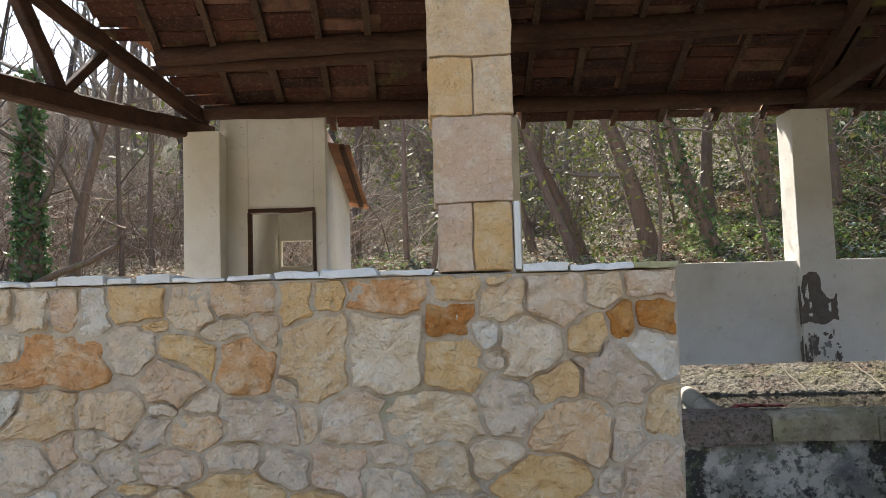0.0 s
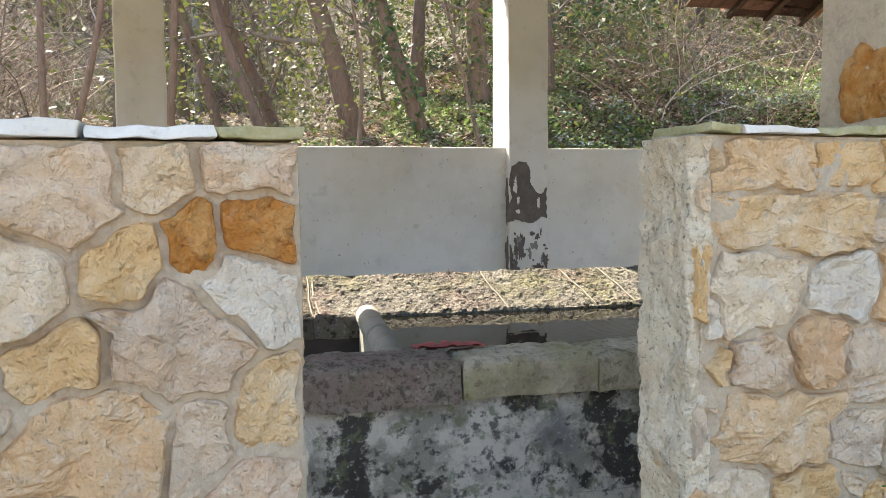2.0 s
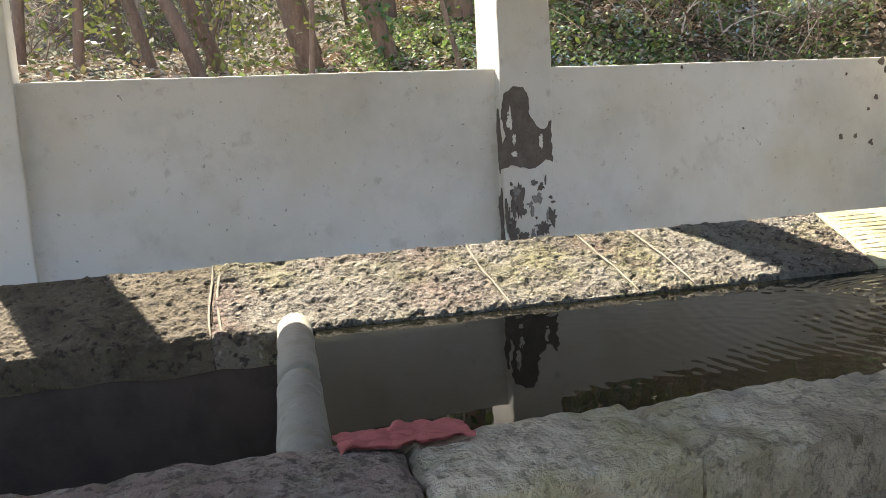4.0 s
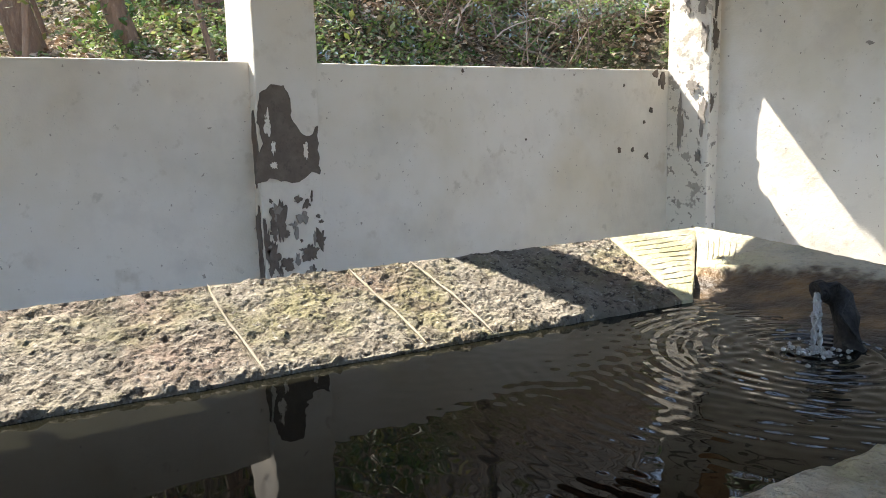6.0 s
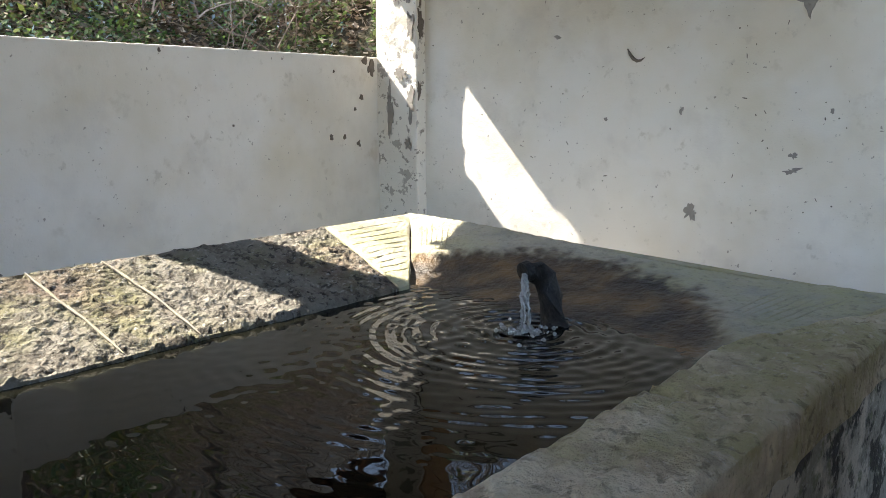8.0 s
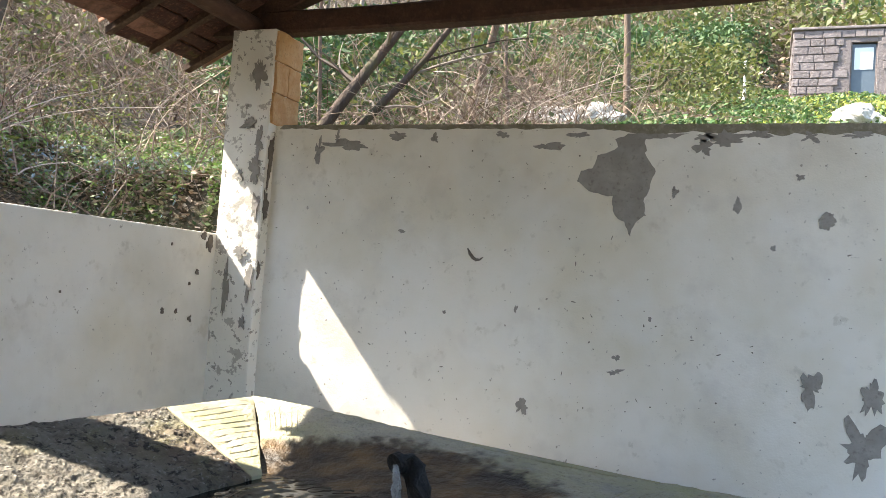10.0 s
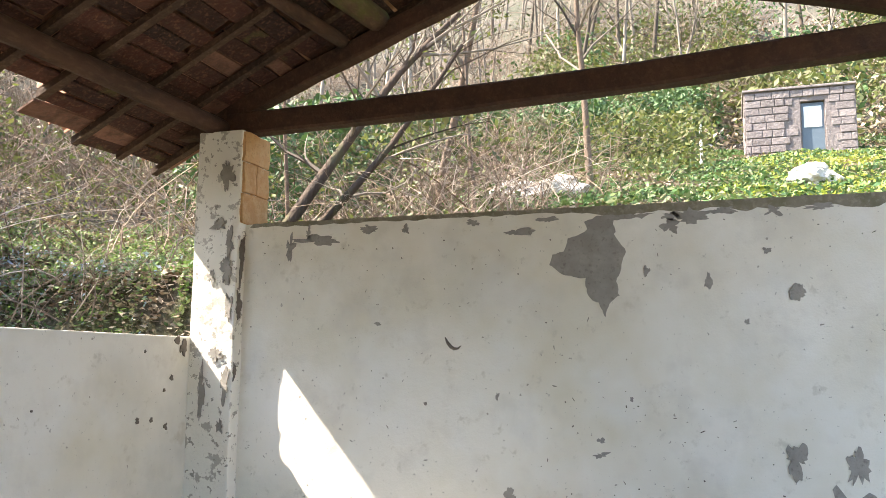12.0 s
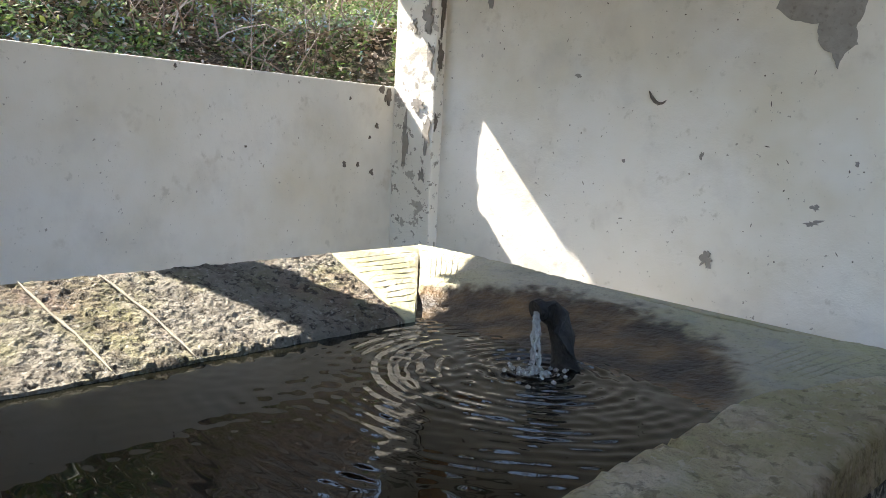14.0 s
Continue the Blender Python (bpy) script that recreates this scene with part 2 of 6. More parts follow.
M_HILL = material("far_wooded_slope", (.075, .065, .05), 0.95, ((0.12, 5, .45, .62, (.065, .075, .04), .7), (0.5, 6, .48, .66, (.17, .135, .11), .7), (2.4, 6, .5, .68, (.12, .095, .078), .6)), ((3, 0.3, 6),))
# gravelly tone chosen pale so the unseen front ground reflects light
M_BOUNCE_YARD = material("pale_gravel_yard", (.42, .38, .31), 0.95, ((2, 4, .45, .7, (.34, .31, .25), .6), (60, 4, .5, .7, (.55, .51, .44), .7)), ((60, 0.01, 4),))
M_BARK = material("grey_brown_bark", None, 0.95, ((14, 5, .45, .68, (.09, .06, .045), .7), (40, 4, .55, .72, (.30, .26, .21), .5), (2.5, 3, .58, .7, (.15, .17, .07), .5)), ((30, 0.02, 5),), ((.15, .105, .078), (.19, .135, .10), (.12, .09, .07)), stretch=(1, 1, 0.3))
# mossy bark again, with the trunks' shade put into its colours
M_BARK_SHADED = material("dark_mossy_bark", None, 0.95, ((14, 5, .45, .68, (.035, .025, .018), .7), (40, 4, .56, .72, (.16, .13, .09), .4), (3, 3, .52, .66, (.09, .10, .035), .6)), ((30, 0.03, 5),), ((.065, .045, .032), (.08, .055, .04)), stretch=(1, 1, 0.3))
M_TWIG = material("bare_twigs", None, 0.95, (), (), ((.05, .04, .03), (.15, .12, .095), (.25, .215, .175), (.08, .058, .042), (.31, .275, .23)), island=True)
M_BRUSH = material("dry_bramble", None, 0.95, (), (), ((.08, .052, .036), (.25, .185, .135), (.11, .07, .048), (.42, .345, .275), (.17, .11, .085)), island=True)
M_SPRING = material("fresh_leaves", None, 0.6, (), (), ((.08, .105, .026), (.125, .145, .038), (.048, .066, .02), (.15, .155, .05), (.10, .085, .05)), island=True, through_leaf=0.35)
M_IVY = material("dark_ivy", None, 0.6, (), (), ((.05, .11, .035), (.08, .15, .045), (.035, .075, .03), (.11, .17, .07)), island=True, through_leaf=0.15)
M_HERB = material("ground_herbs", None, 0.6, (), (), ((.12, .21, .05), (.20, .30, .08), (.06, .11, .035), (.28, .33, .12), (.18, .26, .15), (.28, .23, .15), (.09, .08, .045)), island=True, through_leaf=0.3)
M_TERRACE = material("terrace_herbs", None, 0.6, (), (), ((.06, .13, .035), (.09, .18, .05), (.035, .075, .026), (.15, .21, .06), (.15, .15, .08), (.06, .15, .05)), island=True, through_leaf=0.25)
M_LITTER = material("dead_leaves", None, 0.85, (), (), ((.26, .18, .12), (.38, .30, .215), (.16, .10, .06), (.50, .43, .33), (.20, .13, .08)), island=True, through_leaf=0.1)
M_FLOWER = material("pale_blue_petals", None, 0.6, (), (), ((.24, .34, .38), (.36, .42, .48), (.16, .28, .24), (.48, .52, .52)), island=True, through_leaf=0.25)
M_PINK = material("pink_petals", None, 0.6, (), (), ((.55, .22, .34), (.62, .32, .42), (.45, .16, .28)), island=True, through_leaf=0.25)
M_YELLOW = material("yellow_green_grass", None, 0.6, (), (), ((.27, .31, .05), (.34, .36, .08), (.2, .27, .045), (.4, .39, .11)), island=True, through_leaf=0.3)
M_ROCK = material("white_boulder", (.52, .49, .44), 0.9, ((3, 5, .45, .68, (.40, .37, .32), .7), (14, 4, .55, .7, (.24, .23, .19), .6)), ((20, 0.03, 5),))
M_BLOCK = material("rough_hut_block", None, 0.95, ((6, 5, .45, .64, (.13, .11, .105), .7), (20, 5, .55, .66, (.36, .33, .31), .5)), ((14, 0.03, 5),), ((.21, .178, .172), (.25, .215, .21), (.18, .155, .152), (.28, .24, .23)))
M_DOOR = material("grey_blue_door", (.10, .135, .17), 0.5, ((9, 3, .5, .7, (.14, .17, .2), .5),), ())
M_PANE = material("pale_glass_panel", (.70, .76, .80), 0.25)

M_WATER = material("dark_spring_water", (.006, .006, .004), 0.02, (), (), spec=0.27)
M_WATER.node_tree.nodes["Principled BSDF"].inputs["IOR"].default_value = 1.33
M_JET = material("clear_water", (.92, .95, .95), 0.08, (), ((60, 0.01, 3),))
M_JET.node_tree.nodes["Principled BSDF"].inputs["Transmission Weight"].default_value = 0.72
M_JET.node_tree.nodes["Principled BSDF"].inputs["IOR"].default_value = 1.33

# ---- builders ----
def mesh_object(name, bm, m, parent=None, label="", smooth=False):
    me = bpy.data.meshes.new(name)
    bm.to_mesh(me)
    bm.free()
    me.materials.append(m)
    if smooth:
        me.shade_smooth()
    ob = new(name, me)
    ob.parent = parent
    return tagged(ob, label)


def part(name, bm, m, parent, label="", smooth=False):
    return mesh_object(name, bm, m, parent, label, smooth)


def arrays_object(name, verts, faces, m, parent=None, label="", smooth=False):
    me = bpy.data.meshes.new(name)
    me.from_pydata([tuple(v) for v in verts], [], [tuple(f) for f in faces])
    me.update()
    me.materials.append(m)
    if smooth:
        me.shade_smooth()
    ob = new(name, me)
    ob.parent = parent
    return tagged(ob, label)


def numpy_object(name, verts, faces, m, parent=None):
    """Many alike faces at once: verts (n, 3), faces (k, 3 or 4)."""
    verts, faces = np.asarray(verts, np.float32), np.asarray(faces, np.int32)
    me = bpy.data.meshes.new(name)
    me.vertices.add(len(verts))
    me.vertices.foreach_set("co", verts.ravel())
    me.loops.add(faces.size)
    me.loops.foreach_set("vertex_index", faces.ravel())
    me.polygons.add(len(faces))
    me.polygons.foreach_set("loop_start", np.arange(0, faces.size, faces.shape[1], dtype=np.int32))
    me.update(calc_edges=True)
    me.materials.append(m)
    ob = new(name, me)
    ob.parent = parent
    return ob


def thing(name, label, category, group="", kind="", at=(0, 0, 0)):
    ob = new(name)
    ob.location = at
    return tagged(ob, label, category, group, kind)


HEXA = ((3, 2, 1, 0), (4, 5, 6, 7), (0, 1, 5, 4), (1, 2, 6, 5), (2, 3, 7, 6), (3, 0, 4, 7))


def hexa_bm(pts, bevel=0.0, cuts=0, rough=0.0, freq=4.0):
    """A solid on eight corners, with softened and uneven edges."""
    bm = bmesh.new()
    v = [bm.verts.new(p) for p in pts]
    for f in HEXA:
        bm.faces.new([v[i] for i in f])
    if bevel:
        bmesh.ops.bevel(bm, geom=bm.edges[:], offset=bevel, segments=2, affect="EDGES", profile=0.6)
    if cuts:
        bmesh.ops.subdivide_edges(bm, edges=bm.edges[:], cuts=cuts, use_grid_fill=True)
    if rough:
        for q in bm.verts:
            q.co += noise.noise_vector(q.co * freq) * rough + noise.noise_vector(q.co * freq * 3.1) * rough * 0.4
    return bm


def box_pts(a, b):
    x0, y0, z0 = a
    x1, y1, z1 = b
    return [(x0, y0, z0), (x1, y0, z0), (x1, y1, z0), (x0, y1, z0), (x0, y0, z1), (x1, y0, z1), (x1, y1, z1), (x0, y1, z1)]


def box_bm(a, b, bevel=0.0, cuts=0, rough=0.0, freq=4.0):
    return hexa_bm(box_pts(a, b), bevel, cuts, rough, freq)


def grid_arrays(nu, nv, fn):
    """Verts and quads of a sheet fn(u, v), u and v from 0 to 1."""
    verts = [fn(i / nu, j / nv) for j in range(nv + 1) for i in range(nu + 1)]
    w = nu + 1
    faces = [(j * w + i, j * w + i + 1, (j + 1) * w + i + 1, (j + 1) * w + i) for j in range(nv) for i in range(nu)]
    return verts, faces


def tube(points, radii, sides=8, caps=True):
    """Verts and faces of a tapering round bar along points."""
    verts, faces = [], []
    pts = [Vector(p) for p in points]
    for k, p in enumerate(pts):
        d = (pts[min(k + 1, len(pts) - 1)] - pts[max(k - 1, 0)]).normalized()
        a = d.cross(Vector((0.31, 0.17, 0.93) if abs(d.z) < 0.9 else (1, 0.1, 0))).normalized()
        b = d.cross(a)
        for s in range(sides):
            t = 2 * math.pi * s / sides
            verts.append(p + (a * math.cos(t) + b * math.sin(t)) * radii[k])
    for k in range(len(pts) - 1):
        for s in range(sides):
            q = (s + 1) % sides
            faces.append((k * sides + s, k * sides + q, (k + 1) * sides + q, (k + 1) * sides + s))
    if caps:
        faces.append(tuple(range(sides - 1, -1, -1)))
        faces.append(tuple(range((len(pts) - 1) * sides, len(pts) * sides)))
    return verts, faces


def beam_bm(p0, p1, w, h, rough=0.012, sag=0.0, n=14):
    """A hewn beam from p0 to p1 with uneven faces."""
    p0, p1 = Vector(p0), Vector(p1)
    d = (p1 - p0).normalized()
    side = d.cross(Vector((0, 0, 1))).normalized()
    up = side.cross(d)
    bm = bmesh.new()
    rings = []
    prof = [(-.5, -.4), (-.4, -.5), (.4, -.5), (.5, -.4), (.5, .4), (.4, .5), (-.4, .5), (-.5, .4)]
    for k in range(n + 1):
        t = k / n
        c = p0.lerp(p1, t) + Vector((0, 0, sag * math.sin(math.pi * t)))
        ring = []
        for a, b in prof:
            q = c + side * a * w + up * b * h
            q += noise.noise_vector(q * 2.3) * rough + noise.noise_vector(q * 7.0) * rough * 0.4
            ring.append(bm.verts.new(q))
        rings.append(ring)
    for r0, r1 in zip(rings, rings[1:]):
        for s in range(8):
            bm.faces.new((r0[s], r0[(s + 1) % 8], r1[(s + 1) % 8], r1[s]))
    bm.faces.new(rings[0][::-1])
    bm.faces.new(rings[-1])
    bmesh.ops.recalc_face_normals(bm, faces=bm.faces[:])
    return bm


def smooth01(t):
    t = min(1, max(0, t))
    return t * t * (3 - 2 * t)


# ---- ground ----
def ground_z(x, y):
    """Height of the hillside; the washing place stands on a cut level."""
    u, v = y - 10.75, x - 8.9
    w = smooth01((x - 3.5) / 5)
    z = -0.2
    if u > 0:
        far = max(0, u - 14)
        z = max(z, -0.2 + 1.7 * smooth01(u / 3.4) + u * (0.12 + 0.30 * w) + far * (0.18 + 0.30 * smooth01((x + 28) / 34)) - (w * 0.18 * max(0, u - 16)))
    if v > 0 and y > -30:
        z = max(z, -0.2 + 2.45 * smooth01(v / 0.9) + 0.288 * v + 0.28 * max(0, v - 23) * smooth01((y + 30) / 20))
    if x < -9:
        z = max(z, -0.2 + 0.10 * (-9 - x))
    if y < -8:
        z = max(z, -0.2 + 0.3 * (-8 - y))
    d = math.hypot(x - 3, y - 7)
    k = smooth01((max(u, v, -9 - x, -8 - y)) / 4)
    return z + k * (noise.noise((x * 0.35, y * 0.35, 0)) * 0.35 + noise.noise((x * 1.3, y * 1.3, 4)) * 0.12) + smooth01((d - 30) / 20) * noise.noise((x * 0.06, y * 0.06, 9)) * 3


def spread(a, n, far, near):
    """Coordinates that are close together inside near and wide apart out to far."""
    t = np.linspace(-1, 1, n)
    return a + near * t * 1.6 + (far - near * 1.6) * np.sign(t) * np.abs(t) ** 4


gx, gy = spread(5, 190, 220, 17), spread(9, 190, 220, 17)
verts = [(x, y, ground_z(x, y)) for y in gy for x in gx]
w = len(gx)
faces = [(j * w + i, j * w + i + 1, (j + 1) * w + i + 1, (j + 1) * w + i) for j in range(len(gy) - 1) for i in range(w - 1)]
ground = arrays_object("ground", verts, faces, M_GROUND, label="leaf-strewn earth that climbs into a wooded hillside", smooth=True)
tagged(ground, category="ground", kind="structure")
ground.data.materials.append(M_HILL)
for p in ground.data.polygons:
    c = p.center
    if math.hypot(c.x - 5, c.y - 9) > 34:
        p.material_index = 1
# added out of view as a reflector for the wall and the interior
yard = mesh_object("pavement", box_bm((-14, -14, -0.32), (14, 4.86, -0.188), 0.0), M_BOUNCE_YARD, label="unseen pale gravelly ground added before the stone wall to bounce light")
tagged(yard, category="yard", kind="structure")
floor_ob = mesh_object("floor", box_bm((-5.6, 4.9, -0.3), (8.35, 10.15, -0.17), 0.01, 0), M_FLOOR, label="worn concrete floor round the wash basin")
tagged(floor_ob, category="floor", kind="structure")


# ---- front walls of fitted stones ----
def stone_metric(st, X, Z):
    """How far points lie from a stone's middle, 1 at its outline: a rounded, tilted box with chipped corners."""
    x, z, w, h, tilt, _ = st
    c, n = math.cos(radians(tilt)), math.sin(radians(tilt))
    U, V = ((X - x) * c + (Z - z) * n) * 2 / w, ((Z - z) * c - (X - x) * n) * 2 / h
    d = (np.abs(U) ** 9 + np.abs(V) ** 9) ** (1 / 9)
    chip = random.Random(int(x * 997 + z * 7919))
    for k in range(4):
        a = math.pi / 2 * k + chip.uniform(.35, 1.22)
        d = np.maximum(d, (U * math.cos(a) + V * math.sin(a)) / chip.uniform(.9, 1.3))
    return d


def cells(sites, x0, x1, z0, z1, grow=1.5):
    """The outline of each stone, grown until it meets its neighbours or the joint's width."""
    n = 46
    R, A = np.linspace(.01, .42, 100)[None, :], np.linspace(0, 2 * math.pi, n, endpoint=False)[:, None]
    for i, st in enumerate(sites):
        near = sorted((o for k, o in enumerate(sites) if k != i), key=lambda o: math.hypot(o[0] - st[0], o[1] - st[1]))[:14]
        X, Z = st[0] + R * np.cos(A), st[1] + R * np.sin(A)
        own = stone_metric(st, X, Z)
        ok = (own < grow) & (X > x0) & (X < x1) & (Z > z0) & (Z < z1)
        for o in near:
            ok &= own <= stone_metric(o, X, Z)
        last = np.where(ok.all(1), ok.shape[1], ok.argmin(1)) - 1
        r = R[0][np.maximum(last, 0)]
        poly = [Vector((st[0] + r[k] * math.cos(A[k, 0]), st[1] + r[k] * math.sin(A[k, 0]))) for k in range(n)]
        if max((q - poly[0]).length for q in poly) > .05:
            yield poly, st[5]


def fill_sites(given, x0, x1, z0, z1, rng):
    """Adds stones of mixed sizes wherever none is given, large ones first."""
    out = list(given)
    for tries, lo, hi in ((900, .22, .36), (1600, .13, .24), (2200, .07, .14)):
        for _ in range(tries):
            w, h = rng.uniform(lo, hi) * 1.2, rng.uniform(lo, hi) * .8
            x, z = rng.uniform(x0, x1), rng.uniform(z0, z1)
            if all(abs(x - o[0]) > (w + o[2]) * .5 or abs(z - o[1]) > (h + o[3]) * .5 for o in out):
                kinds = (0, 0, 0, 0, 5, 0, 0, 0, 2, 3) if z > .62 else (0, 5, 5, 0, 5, 0, 5, 0, 2, 3)
                out.append((x, z, w, h, rng.uniform(-12, 12), rng.choice(kinds)))
    return out


def warp(q):
    """Bends the straight joints between stones."""
    v, w_ = noise.noise_vector((q.x * 4.3, q.y * 4.3, 6)), noise.noise_vector((q.x * 12, q.y * 12, 11))
    return q + Vector((v.x, v.y)) * .02 + Vector((w_.x, w_.y)) * .016


def stone_mesh(poly, place, rng, gap=0.006, proud=0.03, bend=None):
    """One rough-faced stone on a polygon; place(a, b, h) puts it on its wall."""
    c = sum(poly, Vector((0, 0))) / len(poly)
    ring = []
    for a, b in zip(poly, poly[1:] + poly[:1]):
        k = max(1, int((b - a).length / 0.026))
        for i in range(k):
            q = a.lerp(b, i / k)
            to = c - q
            q = q + to.normalized() * min(gap + abs(noise.noise((q.x * 9, q.y * 9, 2))) * 0.012, to.length * 0.3)
            if bend:
                q = warp(q)
                q = Vector((min(max(q.x, bend[0]), bend[1]), min(q.y, bend[2])))
            ring.append(q)
    if bend:
        c = sum(ring, Vector((0, 0))) / len(ring)
    tilt = Vector((rng.uniform(-.07, .07), rng.uniform(-.07, .07)))
    n = len(ring)
    verts, faces = [], []
    lift = rng.uniform(0.7, 1.25) * proud
    for f, h in ((1.0, -0.012), (0.985, 0.62), (0.945, 1.0), (0.8, 1.08), (0.6, 1.12), (0.35, 1.1)):
        for q in ring:
            r = c + (q - c) * f
            hh = h * lift if h > 0 else h
            if h > 0.5:
                hh += (r - c).dot(tilt) + abs(noise.noise((r.x * 7, r.y * 7, 1))) * 0.052 - .013 + abs(noise.noise((r.x * 15, r.y * 15, 4))) * 0.03 * f - .006 + (noise.noise((r.x * 26, r.y * 26, 8)) * 0.016 + noise.noise((r.x * 48, r.y * 48, 5)) * 0.010) * f ** 3
            verts.append(place(r.x, r.y, max(hh, -0.012)))
    verts.append(place(c.x, c.y, lift * 1.1))
    for k in range(5):
        for s in range(n):
            q = (s + 1) % n
            faces.append((k * n + s, k * n + q, (k + 1) * n + q, (k + 1) * n + s))
    for s in range(n):
        faces.append((5 * n + s, 5 * n + (s + 1) % n, 6 * n))
    return verts, faces


def lay_stones(parent, sites, x0, x1, z0, z1, place, rng):
    for poly, kind_of in cells(sites, x0, x1, z0, z1):
        vs, fs = stone_mesh(poly, place, rng, bend=(x0, x1, z1))
        arrays_object("stone", vs, fs, M_STONE[kind_of], parent)


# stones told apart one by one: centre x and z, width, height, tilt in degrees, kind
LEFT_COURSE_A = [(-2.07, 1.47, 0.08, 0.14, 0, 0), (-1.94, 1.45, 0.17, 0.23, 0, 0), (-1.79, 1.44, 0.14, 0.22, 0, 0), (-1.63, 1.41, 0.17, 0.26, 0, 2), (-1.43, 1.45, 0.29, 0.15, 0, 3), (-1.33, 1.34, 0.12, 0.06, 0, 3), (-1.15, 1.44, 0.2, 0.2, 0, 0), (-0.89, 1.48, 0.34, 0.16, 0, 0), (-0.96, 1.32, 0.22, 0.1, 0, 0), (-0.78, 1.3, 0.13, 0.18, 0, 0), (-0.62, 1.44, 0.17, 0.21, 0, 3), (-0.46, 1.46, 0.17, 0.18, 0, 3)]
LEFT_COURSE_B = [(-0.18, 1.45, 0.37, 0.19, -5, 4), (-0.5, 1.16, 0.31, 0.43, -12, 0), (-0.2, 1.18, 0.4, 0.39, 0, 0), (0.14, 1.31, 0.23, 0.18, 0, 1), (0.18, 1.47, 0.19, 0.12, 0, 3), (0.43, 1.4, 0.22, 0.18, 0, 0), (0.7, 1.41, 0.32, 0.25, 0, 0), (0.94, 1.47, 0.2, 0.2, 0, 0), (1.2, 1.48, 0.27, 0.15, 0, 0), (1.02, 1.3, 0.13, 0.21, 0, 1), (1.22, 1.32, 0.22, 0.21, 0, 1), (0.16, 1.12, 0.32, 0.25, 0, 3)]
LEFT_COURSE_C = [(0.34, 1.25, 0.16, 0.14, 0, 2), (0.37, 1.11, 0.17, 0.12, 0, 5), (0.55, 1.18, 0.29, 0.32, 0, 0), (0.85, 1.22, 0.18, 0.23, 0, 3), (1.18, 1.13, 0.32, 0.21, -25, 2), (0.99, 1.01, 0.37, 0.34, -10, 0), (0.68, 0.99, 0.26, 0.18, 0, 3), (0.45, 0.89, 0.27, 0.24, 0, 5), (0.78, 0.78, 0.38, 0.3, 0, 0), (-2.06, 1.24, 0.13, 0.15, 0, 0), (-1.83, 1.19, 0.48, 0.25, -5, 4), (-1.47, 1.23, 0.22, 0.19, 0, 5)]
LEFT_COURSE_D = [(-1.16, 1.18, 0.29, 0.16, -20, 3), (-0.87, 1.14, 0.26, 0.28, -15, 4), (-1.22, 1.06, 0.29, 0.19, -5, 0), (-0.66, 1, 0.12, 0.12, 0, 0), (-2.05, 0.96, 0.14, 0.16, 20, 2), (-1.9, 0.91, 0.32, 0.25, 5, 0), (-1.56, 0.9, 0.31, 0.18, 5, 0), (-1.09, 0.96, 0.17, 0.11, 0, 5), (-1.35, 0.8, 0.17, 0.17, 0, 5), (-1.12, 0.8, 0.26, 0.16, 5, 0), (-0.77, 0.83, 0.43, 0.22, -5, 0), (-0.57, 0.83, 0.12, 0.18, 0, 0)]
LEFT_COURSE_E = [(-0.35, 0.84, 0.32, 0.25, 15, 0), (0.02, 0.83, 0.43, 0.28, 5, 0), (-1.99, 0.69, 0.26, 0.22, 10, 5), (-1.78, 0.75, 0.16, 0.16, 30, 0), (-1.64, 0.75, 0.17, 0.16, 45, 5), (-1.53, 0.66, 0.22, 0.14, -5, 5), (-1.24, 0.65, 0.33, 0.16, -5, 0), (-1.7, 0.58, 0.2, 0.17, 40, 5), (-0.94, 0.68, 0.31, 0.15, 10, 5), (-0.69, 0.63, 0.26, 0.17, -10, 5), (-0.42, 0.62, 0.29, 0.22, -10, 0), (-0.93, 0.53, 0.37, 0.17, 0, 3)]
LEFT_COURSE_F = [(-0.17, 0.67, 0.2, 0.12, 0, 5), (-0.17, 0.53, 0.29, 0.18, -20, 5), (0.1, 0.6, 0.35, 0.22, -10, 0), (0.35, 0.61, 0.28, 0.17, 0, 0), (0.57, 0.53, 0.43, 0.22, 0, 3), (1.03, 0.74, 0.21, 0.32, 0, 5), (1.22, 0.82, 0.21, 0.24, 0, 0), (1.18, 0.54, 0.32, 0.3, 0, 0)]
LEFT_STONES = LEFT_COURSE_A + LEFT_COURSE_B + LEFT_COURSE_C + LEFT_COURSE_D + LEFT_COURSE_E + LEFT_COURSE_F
RIGHT_COURSE_A = [(2.82, 1.49, 0.33, 0.15, 0, 0), (3.16, 1.49, 0.25, 0.11, 0, 3), (3.49, 1.49, 0.37, 0.18, 5, 3), (2.92, 1.29, 0.58, 0.18, -3, 0), (3.41, 1.31, 0.29, 0.18, 0, 5), (2.8, 1.09, 0.33, 0.25, 0, 0), (3.13, 1.08, 0.3, 0.19, 0, 2), (3.45, 1.08, 0.26, 0.24, 0, 0), (3.71, 1.12, 0.28, 0.31, 0, 5), (2.78, 0.84, 0.23, 0.17, -10, 0), (3.05, 0.86, 0.19, 0.2, 0, 0), (3.47, 0.8, 0.58, 0.27, -3, 0)]
RIGHT_COURSE_B = [(2.89, 0.6, 0.44, 0.22, -3, 0), (3.21, 0.55, 0.23, 0.18, 0, 5), (3.53, 0.49, 0.38, 0.22, 0, 5), (2.73, 0.4, 0.21, 0.19, 0, 0), (2.99, 0.37, 0.24, 0.18, 0, 3)]
RIGHT_STONES = RIGHT_COURSE_A + RIGHT_COURSE_B
